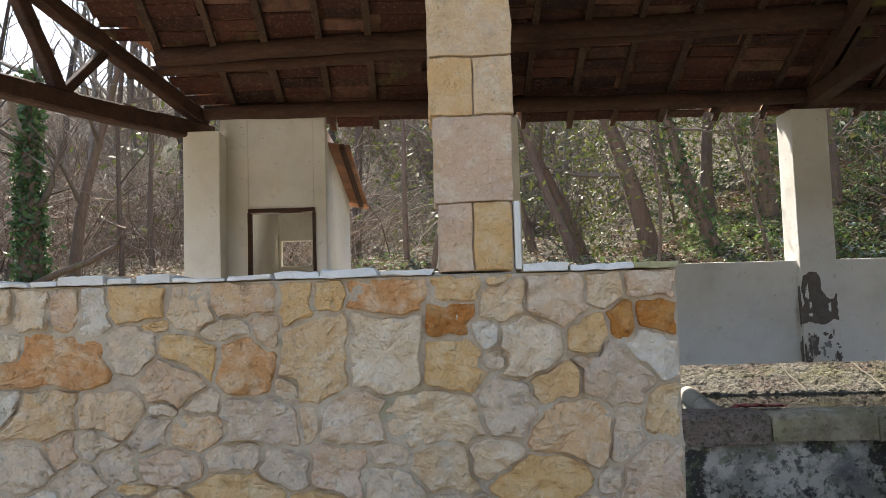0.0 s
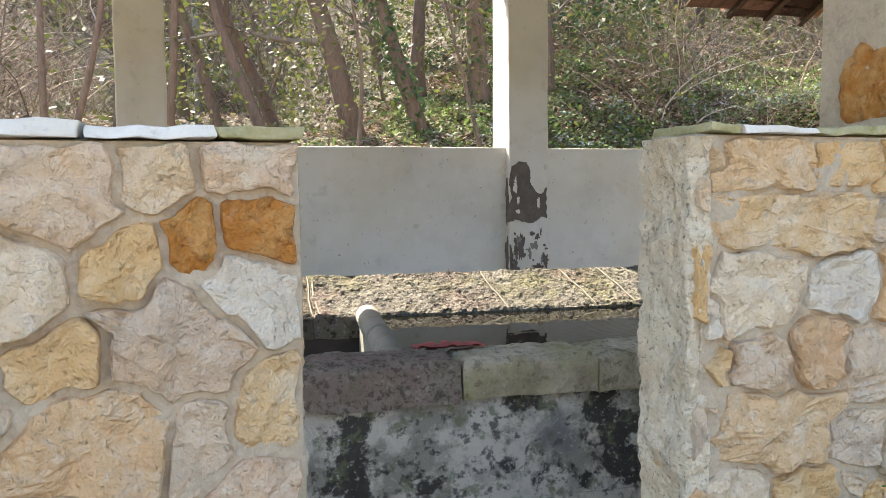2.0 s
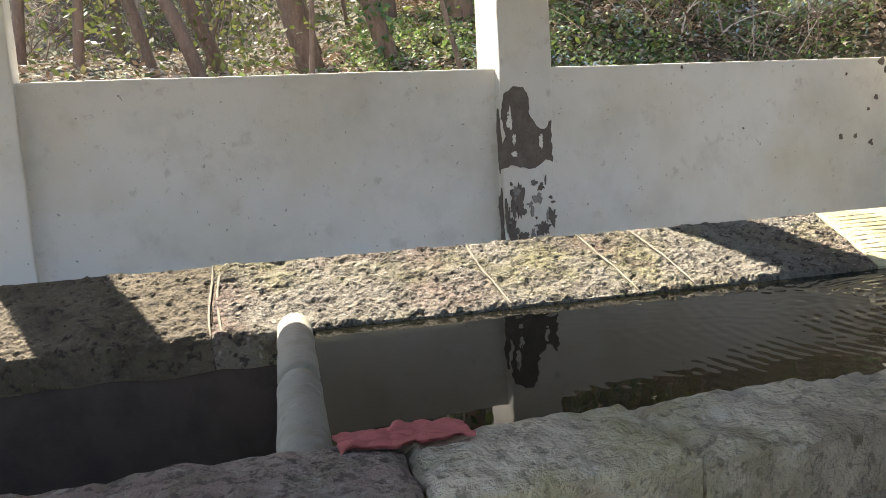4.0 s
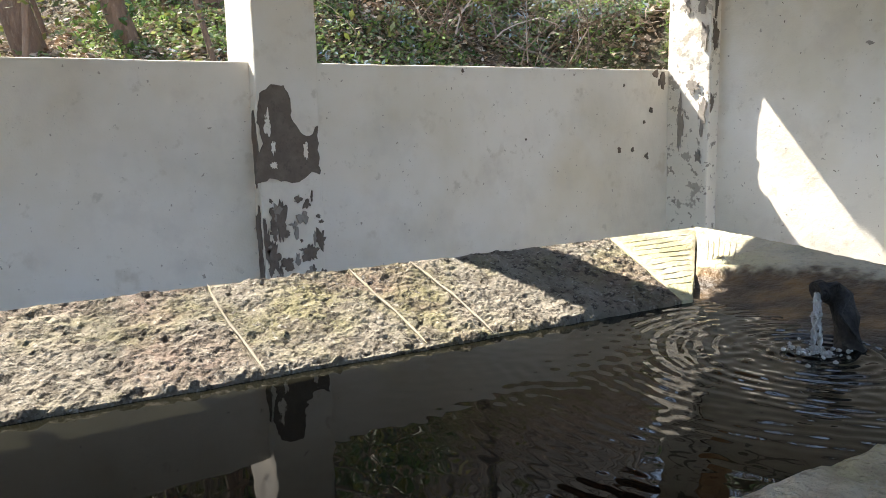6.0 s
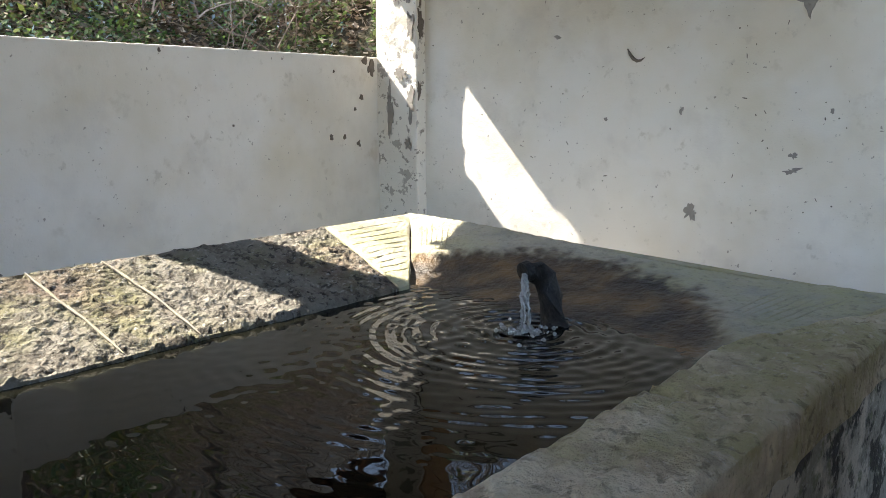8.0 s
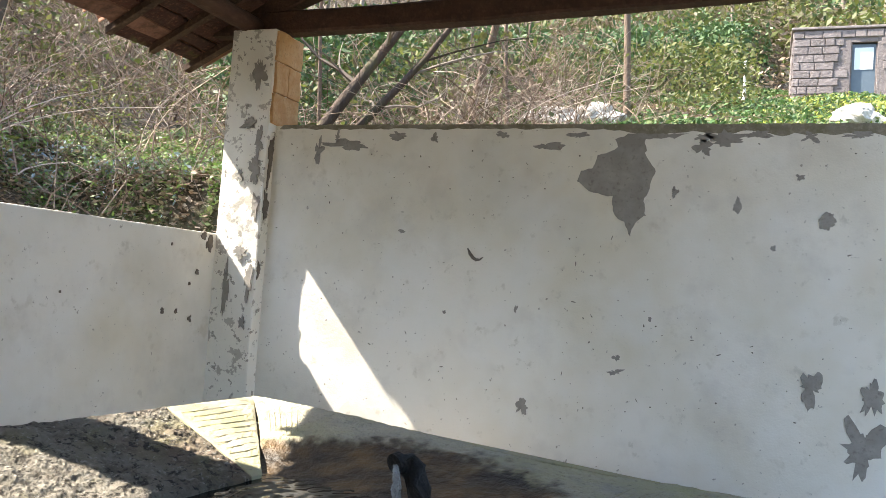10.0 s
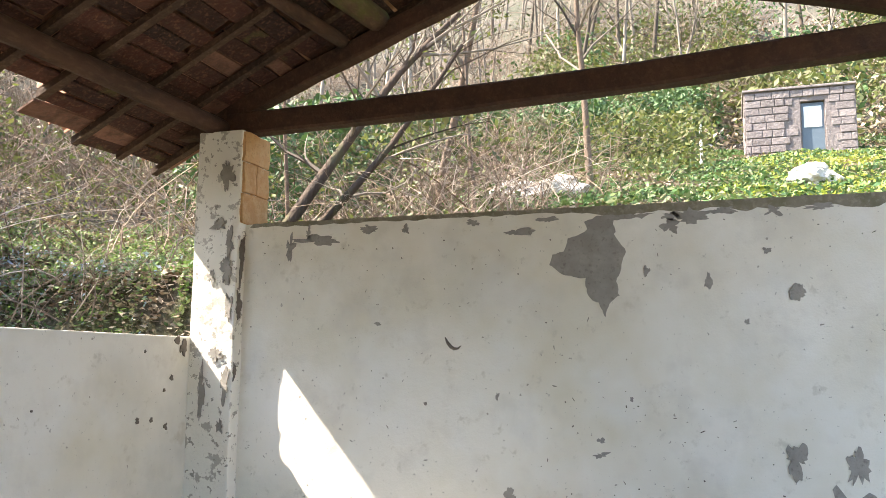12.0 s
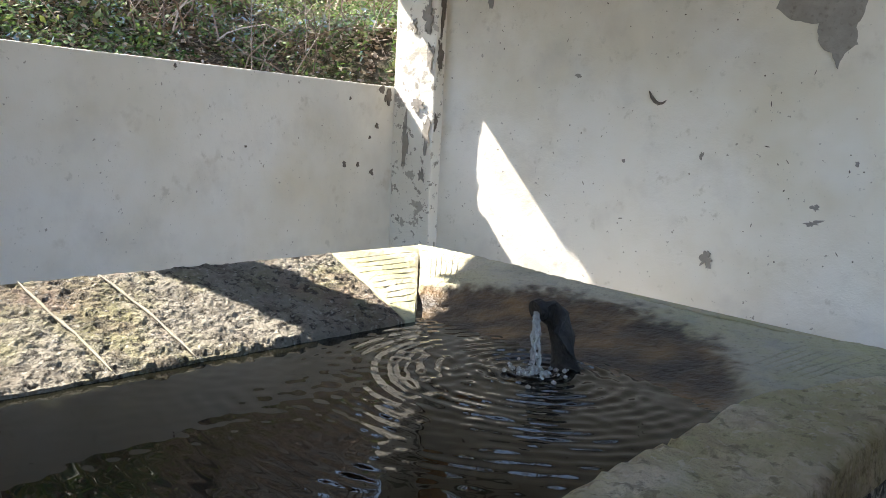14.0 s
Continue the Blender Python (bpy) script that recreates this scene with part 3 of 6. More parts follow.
FY_L, FY_R, TOP_L, TOP_R, RX_JAMB = 4.87, 4.77, 1.555, 1.585, 2.535

wall_left = tagged(mesh_object("wall_front_left", box_bm((-5.4, FY_L, -0.25), (1.318, FY_L + 0.33, TOP_L), 0.015, 9, 0.008, 6), M_MORTAR), "waist-high wall of cream and orange fitted stones in mortar", "stone wall", kind="structure")
wall_right = tagged(mesh_object("wall_front_right", box_bm((RX_JAMB, FY_R, -0.25), (5.9, FY_R + 0.24, TOP_R), 0.02, 11, 0.016, 6), M_MORTAR), "cream fitted-stone wall with rough mortar beside the opening", "stone wall", kind="structure")


def coping(parent, depth, y, z, rng, mats, spans):
    """Thin broken slabs laid along a wall's top."""
    for a, b, k in spans:
        t = rng.uniform(.024, .044)
        tip = rng.uniform(-.008, .008)
        pts = box_pts((a + .006, y - rng.uniform(.025, .045), z + .002), (b - .006, y + depth, z + t))
        pts = [(px + rng.uniform(-.012, .012), py + rng.uniform(-.01, .01), pz + (tip if px > (a + b) / 2 and pz > z + .01 else 0)) for px, py, pz in pts]
        part("coping_slab", hexa_bm(pts, 0.006, 4, 0.011, 11), mats[k], parent)


rng = random.Random(4)
CAPS = (M_COPING, M_MOSSCAP)
edges = [-2.1, -1.95, -1.82, -1.57, -1.43, -1.24, -0.97, -0.74, -0.51, -0.2, 0.08]
coping(wall_left, .36, FY_L, TOP_L, rng, CAPS, [(a, b, 0) for a, b in zip(edges, edges[1:])] + [(0.53, 0.77, 0), (0.77, 1.09, 0), (1.09, 1.335, 1)] + [(-5.4 + k * .3, -5.1 + k * .3, 0) for k in range(11)])
coping(wall_right, .27, FY_R, TOP_R, rng, CAPS, [(2.56, 2.68, 1), (2.68, 3.0, 0), (3.0, 3.4, 1), (3.4, 3.55, 0)] + [(4.1 + k * .34, 4.44 + k * .34, 0) for k in range(5)])

# pillars of squared blocks
def pillar(name, x0, x1, y0, y1, courses, rng, label):
    ob = thing(name, label, "pillar", "front pillars", at=((x0 + x1) / 2, (y0 + y1) / 2, courses[0][0]))
    inv = Matrix.Translation(-ob.location)

    def piece(nm, bm, m, lab=""):
        bm.transform(inv)
        part(nm, bm, m, ob, lab)
    zt = courses[-1][1]
    piece("core", box_bm((x0 + .015, y0 + .018, courses[0][0]), (x1 - .015, y1 - .018, zt), 0.004), M_MORTAR)
    for z0, z1, cuts, kinds, grow in courses:
        xs = [x0 - grow, *cuts, x1 + grow]
        for k, (a, b) in enumerate(zip(xs, xs[1:])):
            bm = box_bm((a + .004, y0 - rng.uniform(0, .015), z0 + .002), (b - .004, y0 + .2, z1 - .003), 0.007, 5, 0.009, 8)
            piece("block", bm, M_STONE[kinds[k]])
        for k in range(2):
            bm = box_bm((x0 - grow + .004 if k == 0 else x1 + grow - .17, y0 + .205, z0 + .005), (x0 - grow + .17 if k == 0 else x1 + grow - .004, y1 + .01, z1 - .005), 0.011, 3, 0.008, 7)
            piece("block", bm, M_STONE[(kinds[0] + k) % 2 * 3])
    return ob


pil_left = pillar("stone_pillar", 0.11, 0.49, FY_L - 0.005, FY_L + 0.34, [(1.57, 1.92, (0.29,), (0, 3), 0.0), (1.922, 2.37, (), (0,), 0.015), (2.375, 2.68, (0.31,), (3, 0), 0.03), (2.685, 3.0, (), (0,), 0.03), (3.005, 3.35, (0.27,), (0, 0), 0.03), (3.355, 3.95, (), (0,), 0.03)], rng, "square pillar of cream limestone blocks standing on the wall")
part("slab_strip", hexa_bm([(a - .3, b - 5.035, c - 1.57) for a, b, c in box_pts((0.497, FY_L - .03, 1.572), (0.53, FY_L + .05, 1.92))], 0.006, 3, 0.004, 9), M_COPING, pil_left, "upright white slab at the pillar's foot")
pil_right = pillar("stone_pillar", 3.5, 3.98, FY_R - 0.005, FY_R + 0.44, [(1.6, 2.02, (3.75,), (0, 0), 0.0), (2.025, 2.4, (), (0,), 0.0), (2.405, 2.75, (3.8,), (0, 3), 0.0), (2.755, 3.2, (), (0,), 0.0), (3.205, 3.95, (), (0,), 0.0)], rng, "square pillar of cream limestone with one plastered side")
part("pillar_foot", hexa_bm([(a - 3.74, b - 4.985, c - 1.6) for a, b, c in box_pts((3.505, FY_R + .26, -.2), (3.97, FY_R + .43, 1.6))], 0.006), M_MORTAR, pil_right, "mortared back of the pillar below the wall top")
part("plaster_side", hexa_bm([(a - 3.74, b - 4.985, c - 1.6) for a, b, c in box_pts((3.478, FY_R + .02, 1.62), (3.505, FY_R + .46, 3.95))], 0.006, 5, 0.006, 5), M_MORTAR, pil_right, "grey mortar coat on the pillar's inner side")
side_poly = [Vector(q) for q in ((FY_R + .08, 1.66), (FY_R + .34, 1.64), (FY_R + .38, 1.83), (FY_R + .27, 1.97), (FY_R + .11, 1.93))]
sv, sf = stone_mesh(side_poly, lambda a, b, h: (3.475 - h - 3.74, a - 4.985, b - 1.6), rng, .01, .012)
arrays_object("side_stone", sv, sf, M_STONE[1], pil_right, "rust-orange stone set in the mortar")


# ---- whitewashed walls and posts ----
def plaster_wall(name, a, b, label, m=M_PLASTER):
    nx = lambda d: max(1, int(d / 0.25))
    bm = box_bm(a, b, 0.012)
    long = [e for e in bm.edges if e.calc_length() > 0.6]
    bmesh.ops.subdivide_edges(bm, edges=long, cuts=24, use_grid_fill=True)
    for q in bm.verts:
        q.co += noise.noise_vector(q.co * 1.1) * 0.008 + noise.noise_vector(q.co * 5) * 0.003
    return tagged(mesh_object(name, bm, m), label, "wall", kind="structure")


PY = 10.09
parapet = plaster_wall("wall_back", (-1.15, PY, -0.25), (8.2, PY + 0.16, 1.795), "chest-high whitewashed parapet with faint yellow stains")
wall_end = plaster_wall("wall_end", (8.3, 4.42, -0.25), (8.5, 9.74, 2.765), "high whitewashed end wall, flaking along its top")


def blob(name, parent, place, a, b, ra, rb, m, seed, jag=0.35, thick=0.004, spikes=34, label=""):
    """A patch of bare render with a ragged outline, laid on a wall."""
    ring = []
    for k in range(spikes):
        t = 2 * math.pi * k / spikes
        r = 1 + jag * (noise.noise((math.cos(t) * 1.3 + seed, math.sin(t) * 1.3, seed)) * 1.1 + noise.noise((math.cos(t) * 4 + seed, math.sin(t) * 4, seed)) * 0.8)
        ring.append((a + ra * r * math.cos(t), b + rb * r * math.sin(t)))
    return patch(name, parent, place, ring, m, thick, label)


def patch(name, parent, place, ring, m, thick=0.004, label=""):
    n = len(ring)
    verts = [place(p, q, thick) for p, q in ring] + [place(p, q, -0.004) for p, q in ring]
    faces = [tuple(range(n))] + [(k, n + k, n + (k + 1) % n, (k + 1) % n) for k in range(n)]
    return arrays_object(name, verts, faces, m, parent, label)


def fine(ring, step, amount, seed):
    """Breaks a coarse outline into a ragged one."""
    out = []
    for (a, b), (c, d) in zip(ring, ring[1:] + ring[:1]):
        k = max(1, int(math.hypot(c - a, d - b) / step))
        for i in range(k):
            p, q = a + (c - a) * i / k, b + (d - b) * i / k
            v = noise.noise_vector((p * 22, q * 22, seed)) * amount
            out.append((p + v.x, q + v.y))
    return out


on_end = lambda y, z, h: (8.298 - h, y, z)
on_back = lambda x, z, h: (x, PY - 0.004 - h, z)
bare = [(6.985, 2.35), (6.97, 2.42), (6.88, 2.44), (6.85, 2.53), (6.76, 2.56), (6.70, 2.6), (6.72, 2.66), (6.62, 2.70), (6.2, 2.70), (6.3, 2.67), (6.5, 2.66), (6.5, 2.55), (6.42, 2.42), (6.46, 2.3), (6.5, 2.2), (6.47, 2.1), (6.55, 2.04), (6.578, 1.94), (6.62, 2.04), (6.7, 2.09), (6.73, 2.23), (6.9, 2.26)]
patch("bare_patch", wall_end, on_end, fine(bare[::-1], 0.025, 0.018, 3), M_CEMENT, label="large patch of bare grey render")
for k, (y, z, ra, rb, jag) in enumerate(((5.85, 2.19, .03, .05, .5), (5.27, 2.1, .05, .055, .5), (5.45, 2.4, .03, .02, .6), (6.28, 2.27, .02, .03, .7), (8.95, 2.6, .16, .035, .9), (9.22, 2.56, .04, .09, .9), (9.05, 2.66, .03, .05, .9), (8.5, 2.68, .05, .03, .9), (7.25, 2.6, .09, .025, .9), (8.17, 2.66, .03, .03, .8), (5.95, 2.66, .12, .05, .8), (6.1, 2.6, .05, .05, .8), (5.32, 0.98, .07, .10, .8), (4.95, 0.95, .06, .10, .8), (5.0, 0.6, .12, .16, .9), (6.62, 0.95, .05, .02, .9), (6.62, 1.05, .02, .02, .9), (7.3, 0.62, .04, .05, .9), (7.4, 1.35, .015, .03, .9), (5.6, 1.9, .015, .015, .9), (8.4, 1.9, .03, .012, .9), (7.98, 1.28, .012, .012, .5), (6.4, 1.35, .012, .02, .5), (6.1, 2.68, .06, .03, .9), (5.75, 2.69, .07, .025, .9), (5.4, 2.68, .05, .03, .9), (5.1, 2.69, .08, .02, .9), (7.0, 2.69, .06, .02, .9), (7.6, 2.69, .05, .02, .9))):
    blob("bare_patch", wall_end, on_end, y, z, ra, rb, M_CEMENT, k + 1.3, jag)
rg = random.Random(63)
def grime_depth(y):
    """The dark edge reaches lower along the front half of the wall."""
    return .018 + .03 * abs(noise.noise((y * 6, 4, 1))) + smooth01((6.9 - y) / .4) * (.035 + .06 * noise.noise((y * 3, 9, 1)))


cap = [(4.45 + .065 * k, 2.772) for k in range(80)] + [(9.62 - .04 * k, 2.76 - grime_depth(9.62 - .04 * k)) for k in range(129)]
patch("grimy_edge", wall_end, on_end, fine(cap[::-1], .03, .006, 8), M_GRIME, .003, "dark mossy grime along the wall's top")
speck_v, speck_f = [], []
for k in range(230):
    y, z = rg.uniform(4.6, 9.6), rg.uniform(.5, 2.7)
    if noise.noise((y * 1.1, z * 1.4, 5)) < -.1 and z < 2.5:
        continue
    r, long = rg.uniform(.002, .0065), rg.choice((1, 1, 1, 1.5, 3))
    a = rg.uniform(0, math.pi)
    ring = []
    for q in range(9):
        t = 2 * math.pi * q / 9
        e = 1 + .5 * noise.noise((q * 1.7, k * 3.1, 2))
        u, w_ = r * e * long * math.cos(t), r * e * math.sin(t) / long ** .5
        ring.append(on_end(y + u * math.cos(a) - w_ * math.sin(a), z + u * math.sin(a) + w_ * math.cos(a), .0035))
    o = len(speck_v)
    speck_v += ring
    speck_f.append(tuple(range(o, o + 9)))
tagged(arrays_object("specks", speck_v, speck_f, M_CEMENT_DARK, wall_end, "small dark chips and scratches in the whitewash"), kind="stuff")
arc = [(7.83 - .14 * t, 1.82 - .13 * math.sin(t * 2.2) ** 0.7 + .02 * t) for t in (0.05, .2, .4, .6, .8, 1.0)]
vs, fs = tube([on_end(a, b, .002) for a, b in arc], [.004, .012, .014, .012, .008, .003], 6)
arrays_object("crack", vs, fs, M_CEMENT_DARK, wall_end, "dark crescent-shaped crack in the plaster")
for k, (x, z, r) in enumerate(((7.55, 1.13, .02), (7.9, 1.06, .022), (7.72, 1.12, .015), (7.6, 1.66, .01), (7.95, 1.45, .02), (7.86, 1.35, .012), (8.08, 1.7, .05), (8.0, 1.76, .03), (5.9, 1.76, .01), (6.5, 1.25, .008))):
    blob("bare_patch", parapet, on_back, x, z, r, r * 1.2, M_CEMENT_DARK, k + 40.7, .6, spikes=16)


def post(x0, x1, y0, y1, top, label, worn):
    ob = thing("roof_post", label, "post", "white roof posts", at=((x0 + x1) / 2, (y0 + y1) / 2, -0.2))
    bm = box_bm((x0, y0, -0.25), (x1, y1, top), 0.014)
    long = [e for e in bm.edges if e.calc_length() > 0.8]
    bmesh.ops.subdivide_edges(bm, edges=long, cuts=22, use_grid_fill=True)
    for q in bm.verts:
        q.co += noise.noise_vector(q.co * 2.5) * 0.006 + noise.noise_vector(q.co * 9) * 0.003
    bm.transform(Matrix.Translation(-ob.location))
    part("shaft", bm, M_PLASTER_WORN if worn else M_PLASTER, ob)
    return ob


P0Y = 10.0
post_a = post(0.73, 1.13, P0Y, P0Y + .4, 3.53, "plain whitewashed square post carrying the roof", False)
post_b = post(4.27, 4.69, P0Y, P0Y + .4, 3.53, "whitewashed post with a big brown flaked patch", False)
post_c = post(8.175, 8.6, 9.66, 10.1, 3.59, "flaking whitewashed corner post with brick showing", True)
post_d = post(8.168, 8.6, 3.95, 4.4, 3.86, "flaking whitewashed corner post at the front", True)
post_e = post(-2.6, -2.2, 9.75, 10.1, 3.4, "whitewashed end post beside the chimney room", False)


def local(ob, fn):
    return lambda a, b, h: tuple(Vector(fn(a, b, h)) - ob.location)


on_b = local(post_b, lambda x, z, h: (x, P0Y - .006 - h, z))
big = [(a - .075, b - .055) for a, b in ((4.34, 1.49), (4.37, 1.66), (4.45, 1.71), (4.53, 1.7), (4.57, 1.62), (4.56, 1.53), (4.62, 1.42), (4.69, 1.39), (4.745, 1.46), (4.745, 1.15), (4.69, 1.17), (4.6, 1.11), (4.5, 1.12), (4.4, 1.15), (4.31, 1.12), (4.33, 1.3), (4.37, 1.36))]
patch("bare_patch", post_b, on_b, fine(big[::-1], 0.022, 0.016, 7), M_CEMENT_DARK, label="big patch of bare brown render")
for k, (x, z, ra, rb) in enumerate(((4.42, .83, .05, .11), (4.37, .6, .04, .09), (4.46, .55, .05, .04), (4.62, .6, .05, .05), (4.7, .68, .03, .06), (4.33, .7, .02, .12), (4.55, .95, .02, .02))):
    blob("bare_patch", post_b, on_b, x - .04, z, ra, rb, M_CEMENT_DARK, k + 11.1, .8)
for k, (x, z, ra, rb) in enumerate(((4.33, 1.42, .018, .07), (4.36, 1.28, .012, .04), (4.58, 1.26, .016, .05), (4.36, 1.17, .02, .02))):
    blob("plaster_flake", post_b, lambda a, b, h: on_b(a, b, h + .003), x, z, ra, rb, M_PLASTER_WORN, k + 61.1, .8)
flake_rng = random.Random(31)
for k in range(34):
    x, z = flake_rng.uniform(4.29, 4.67), .42 + .55 * flake_rng.random() ** 1.6
    blob("bare_patch", post_b, on_b, x, z, flake_rng.uniform(.006, .03), flake_rng.uniform(.006, .035), M_CEMENT_DARK if k % 3 else M_CEMENT, k + 90.3, .9, .003 + .0001 * k, 18)
on_b_side = local(post_b, lambda y, z, h: (4.266 - h, y, z))
for k, (y, z, ra, rb) in enumerate(((10.045, 1.3, .035, .2), (10.05, .75, .03, .15), (10.04, .5, .03, .12))):
    blob("bare_patch", post_b, on_b_side, y, z, ra, rb, M_CEMENT_DARK, k + 21.1, .6)
on_c_west = local(post_c, lambda y, z, h: (8.164 - h, y, z))
on_c_south = local(post_c, lambda x, z, h: (x, 9.656 - h, z))
for k, (y, z, ra, rb) in enumerate(((9.78, 3.2, .05, .11), (9.73, 2.6, .035, .12), (9.85, 2.75, .06, .05), (9.76, 2.35, .05, .1), (9.9, 2.3, .03, .05), (9.72, 2.05, .03, .12), (9.72, 1.4, .03, .13), (9.82, 1.65, .05, .05), (9.95, 1.35, .03, .16), (9.75, 1.05, .03, .05))):
    blob("bare_patch", post_c, on_c_west, y, z, ra, rb, M_CEMENT, k + 31.1, .9)
for k, (x, z, ra, rb) in enumerate(((8.22, 2.05, .035, .12), (8.24, 2.5, .03, .2), (8.2, 1.5, .02, .06))):
    blob("bare_patch", post_c, on_c_south, x, z, ra, rb, M_CEMENT_DARK, k + 51.1, .8)
for k in range(3):
    z = 2.77 + k * .272
    for a, b in (((8.2, 8.4), (8.405, 8.6)) if k % 2 else ((8.19, 8.6),)):
        bm = box_bm((a, 9.635, z), (b, 9.68, z + .266), 0.012, 4, 0.012, 9)
        bm.transform(Matrix.Translation(-post_c.location))
        part("brick", bm, M_BRICK, post_c)
for k in range(7):
    z = 2.77 + k * .155
    bm = box_bm((8.19, 4.385, z), (8.6, 4.43, z + .145), 0.008, 2, 0.006, 12)
    bm.transform(Matrix.Translation(-post_d.location))
    part("brick", bm, M_BRICK, post_d)

# small whitewashed chimney room behind the end post
room = thing("chimney_room", "small whitewashed room with a dark-framed opening", "outbuilding", at=(-1.65, 11.5, -0.2))


def room_part(nm, bm, m, lab=""):
    bm.transform(Matrix.Translation(-room.location))
    part(nm, bm, m, room, lab)


RX0, RX1, RY0, RY1 = -2.28, -1.08, 10.1, 13.0
OX0, OX1, OZ = -1.96, -1.22, 2.52
room_part("front_wall", box_bm((RX0, RY0, -.25), (OX0, RY0 + .16, 3.68), .01), M_PLASTER)
room_part("front_wall", box_bm((OX1, RY0, -.25), (RX1, RY0 + .16, 3.68), .01), M_PLASTER)
room_part("front_wall", box_bm((OX0, RY0 + .003, OZ), (OX1, RY0 + .157, 3.68), .004), M_PLASTER)
room_part("front_wall", box_bm((OX0, RY0 + .003, -.25), (OX1, RY0 + .157, 1.5), .004), M_PLASTER)
room_part("side_wall", box_bm((RX1 - .16, RY0 + .163, -.25), (RX1 - .002, RY1, 3.5), .006), M_PLASTER, "sunlit yellowish side wall")
room_part("side_wall", box_bm((RX0, RY0 + .163, -.25), (RX0 + .16, RY1, 3.5), .006), M_PLASTER)
WX0, WX1, WZ0, WZ1 = -2.08, -1.64, 2.05, 2.42
room_part("rear_wall", box_bm((RX0 + .163, RY1 - .16, -.25), (WX0, RY1, 3.5), .004), M_PLASTER)
room_part("rear_wall", box_bm((WX1, RY1 - .16, -.25), (RX1 - .163, RY1, 3.5), .004), M_PLASTER)
room_part("rear_wall", box_bm((WX0, RY1 - .157, WZ1), (WX1, RY1 - .003, 3.5), .003), M_PLASTER)
room_part("rear_wall", box_bm((WX0, RY1 - .157, -.25), (WX1, RY1 - .003, WZ0), .003), M_PLASTER)
for a, b in (((OX0 - .01, RY0 - .02, OZ), (OX1 + .01, RY0 + .1, OZ + .045)), ((OX0 - .015, RY0 - .02, 1.5), (OX0 + .02, RY0 + .1, OZ)), ((OX1 - .02, RY0 - .02, 1.5), (OX1 + .015, RY0 + .1, OZ))):
    room_part("frame_bar", box_bm(a, b, .006, 2, .004, 9), M_WOOD, "dark timber frame of the opening")
room_part("room_roof", hexa_bm(box_pts((RX0 + .17, RY0 + 1.0, 3.3), (RX1 - .17, RY1 - .17, 3.38)), .01), M_WOOD, "boarded ceiling over the back of the room")
for k in range(11):
    y = RY0 + .3 + k * .27
    z = 3.42 - .13 * (y - RY0)
    room_part("rake_tile", hexa_bm([(RX1 - .2, y, z), (RX1 + .26, y, z - .09), (RX1 + .26, y + .25, z - .125), (RX1 - .2, y + .25, z - .035), (RX1 - .2, y, z + .035), (RX1 + .26, y, z - .055), (RX1 + .26, y + .25, z - .09), (RX1 - .2, y + .25, z)], .008, 2, .006, 8), M_TILE)
room_part("rake_board", hexa_bm([(RX1 + .14, RY0 + .2, 3.26), (RX1 + .2, RY0 + .2, 3.26), (RX1 + .2, RY1, 2.9), (RX1 + .14, RY1, 2.9), (RX1 + .14, RY0 + .2, 3.33), (RX1 + .2, RY0 + .2, 3.33), (RX1 + .2, RY1, 2.97), (RX1 + .14, RY1, 2.97)], .006), M_WOOD, "dark timber under the rake tiles")
# ---- roof ----
RIDGE_Y, RIDGE_Z = 7.17, 5.25


def tile_z(y):
    return RIDGE_Z - (0.504 * (y - RIDGE_Y) if y > RIDGE_Y else 0.30 * (RIDGE_Y - y))


def left_edge(y):
    """The open gable on the chimney side stands askew."""
    return -2.5 - 0.565 * (10 - y)


def truss(name, x_of, back, front, tie_back, tie_front, label, struts=True):
    ob = thing(name, label, "roof truss", "roof trusses", at=(x_of(7.2), 7.2, 3.8))
    inv = Matrix.Translation(-ob.location)

    def bar(nm, a, b, w, h, sag=0.0):
        bm = beam_bm((x_of(a[0]), *a), (x_of(b[0]), *b), w, h, 0.014, sag)
        bm.transform(inv)
        part(nm, bm, M_WOOD, ob)
    bar("tie_beam", tie_back, tie_front, .17, .20, -.07)
    bar("rafter", back, (RIDGE_Y, 4.86), .14, .17)
    bar("rafter", (RIDGE_Y - .02, 4.87), front, .14, .17)
    if struts:
        bar("king_post", (RIDGE_Y, 3.9), (RIDGE_Y, 4.85), .12, .12)
    return ob


truss("roof_truss", lambda y: 8.42, (10.15, 3.74), (4.1, 4.03), (10.72, 3.70), (3.9, 3.93), "rough dark timber gable truss over the end wall", False)
truss("roof_truss", lambda y: 4.52 - .1 * (10 - y) * .5, (10.2, 3.72), (4.6, 4.16), (10.3, 3.64), (4.8, 3.98), "dark timber truss across the middle of the roof")
truss("roof_truss", lambda y: 0.95 - .12 * (10 - y), (10.2, 3.72), (4.6, 4.16), (10.3, 3.64), (4.8, 3.98), "dark timber truss on the stone pillar")
skew = truss("roof_truss", left_edge, (10.1, 3.6), (4.6, 4.16), (10.15, 3.45), (4.8, 3.62), "open dark timber gable truss with a leaning strut", False)
for nm, a, b, w in (("strut", (8.46, 3.5), (7.75, 5.0), .13), ("brace", (8.5, 3.55), (8.95, 4.1), .09)):
    bm = beam_bm((left_edge(a[0]), *a), (left_edge(b[0]), *b), w, w)
    bm.transform(Matrix.Translation(-skew.location))
    part(nm, bm, M_WOOD, skew)


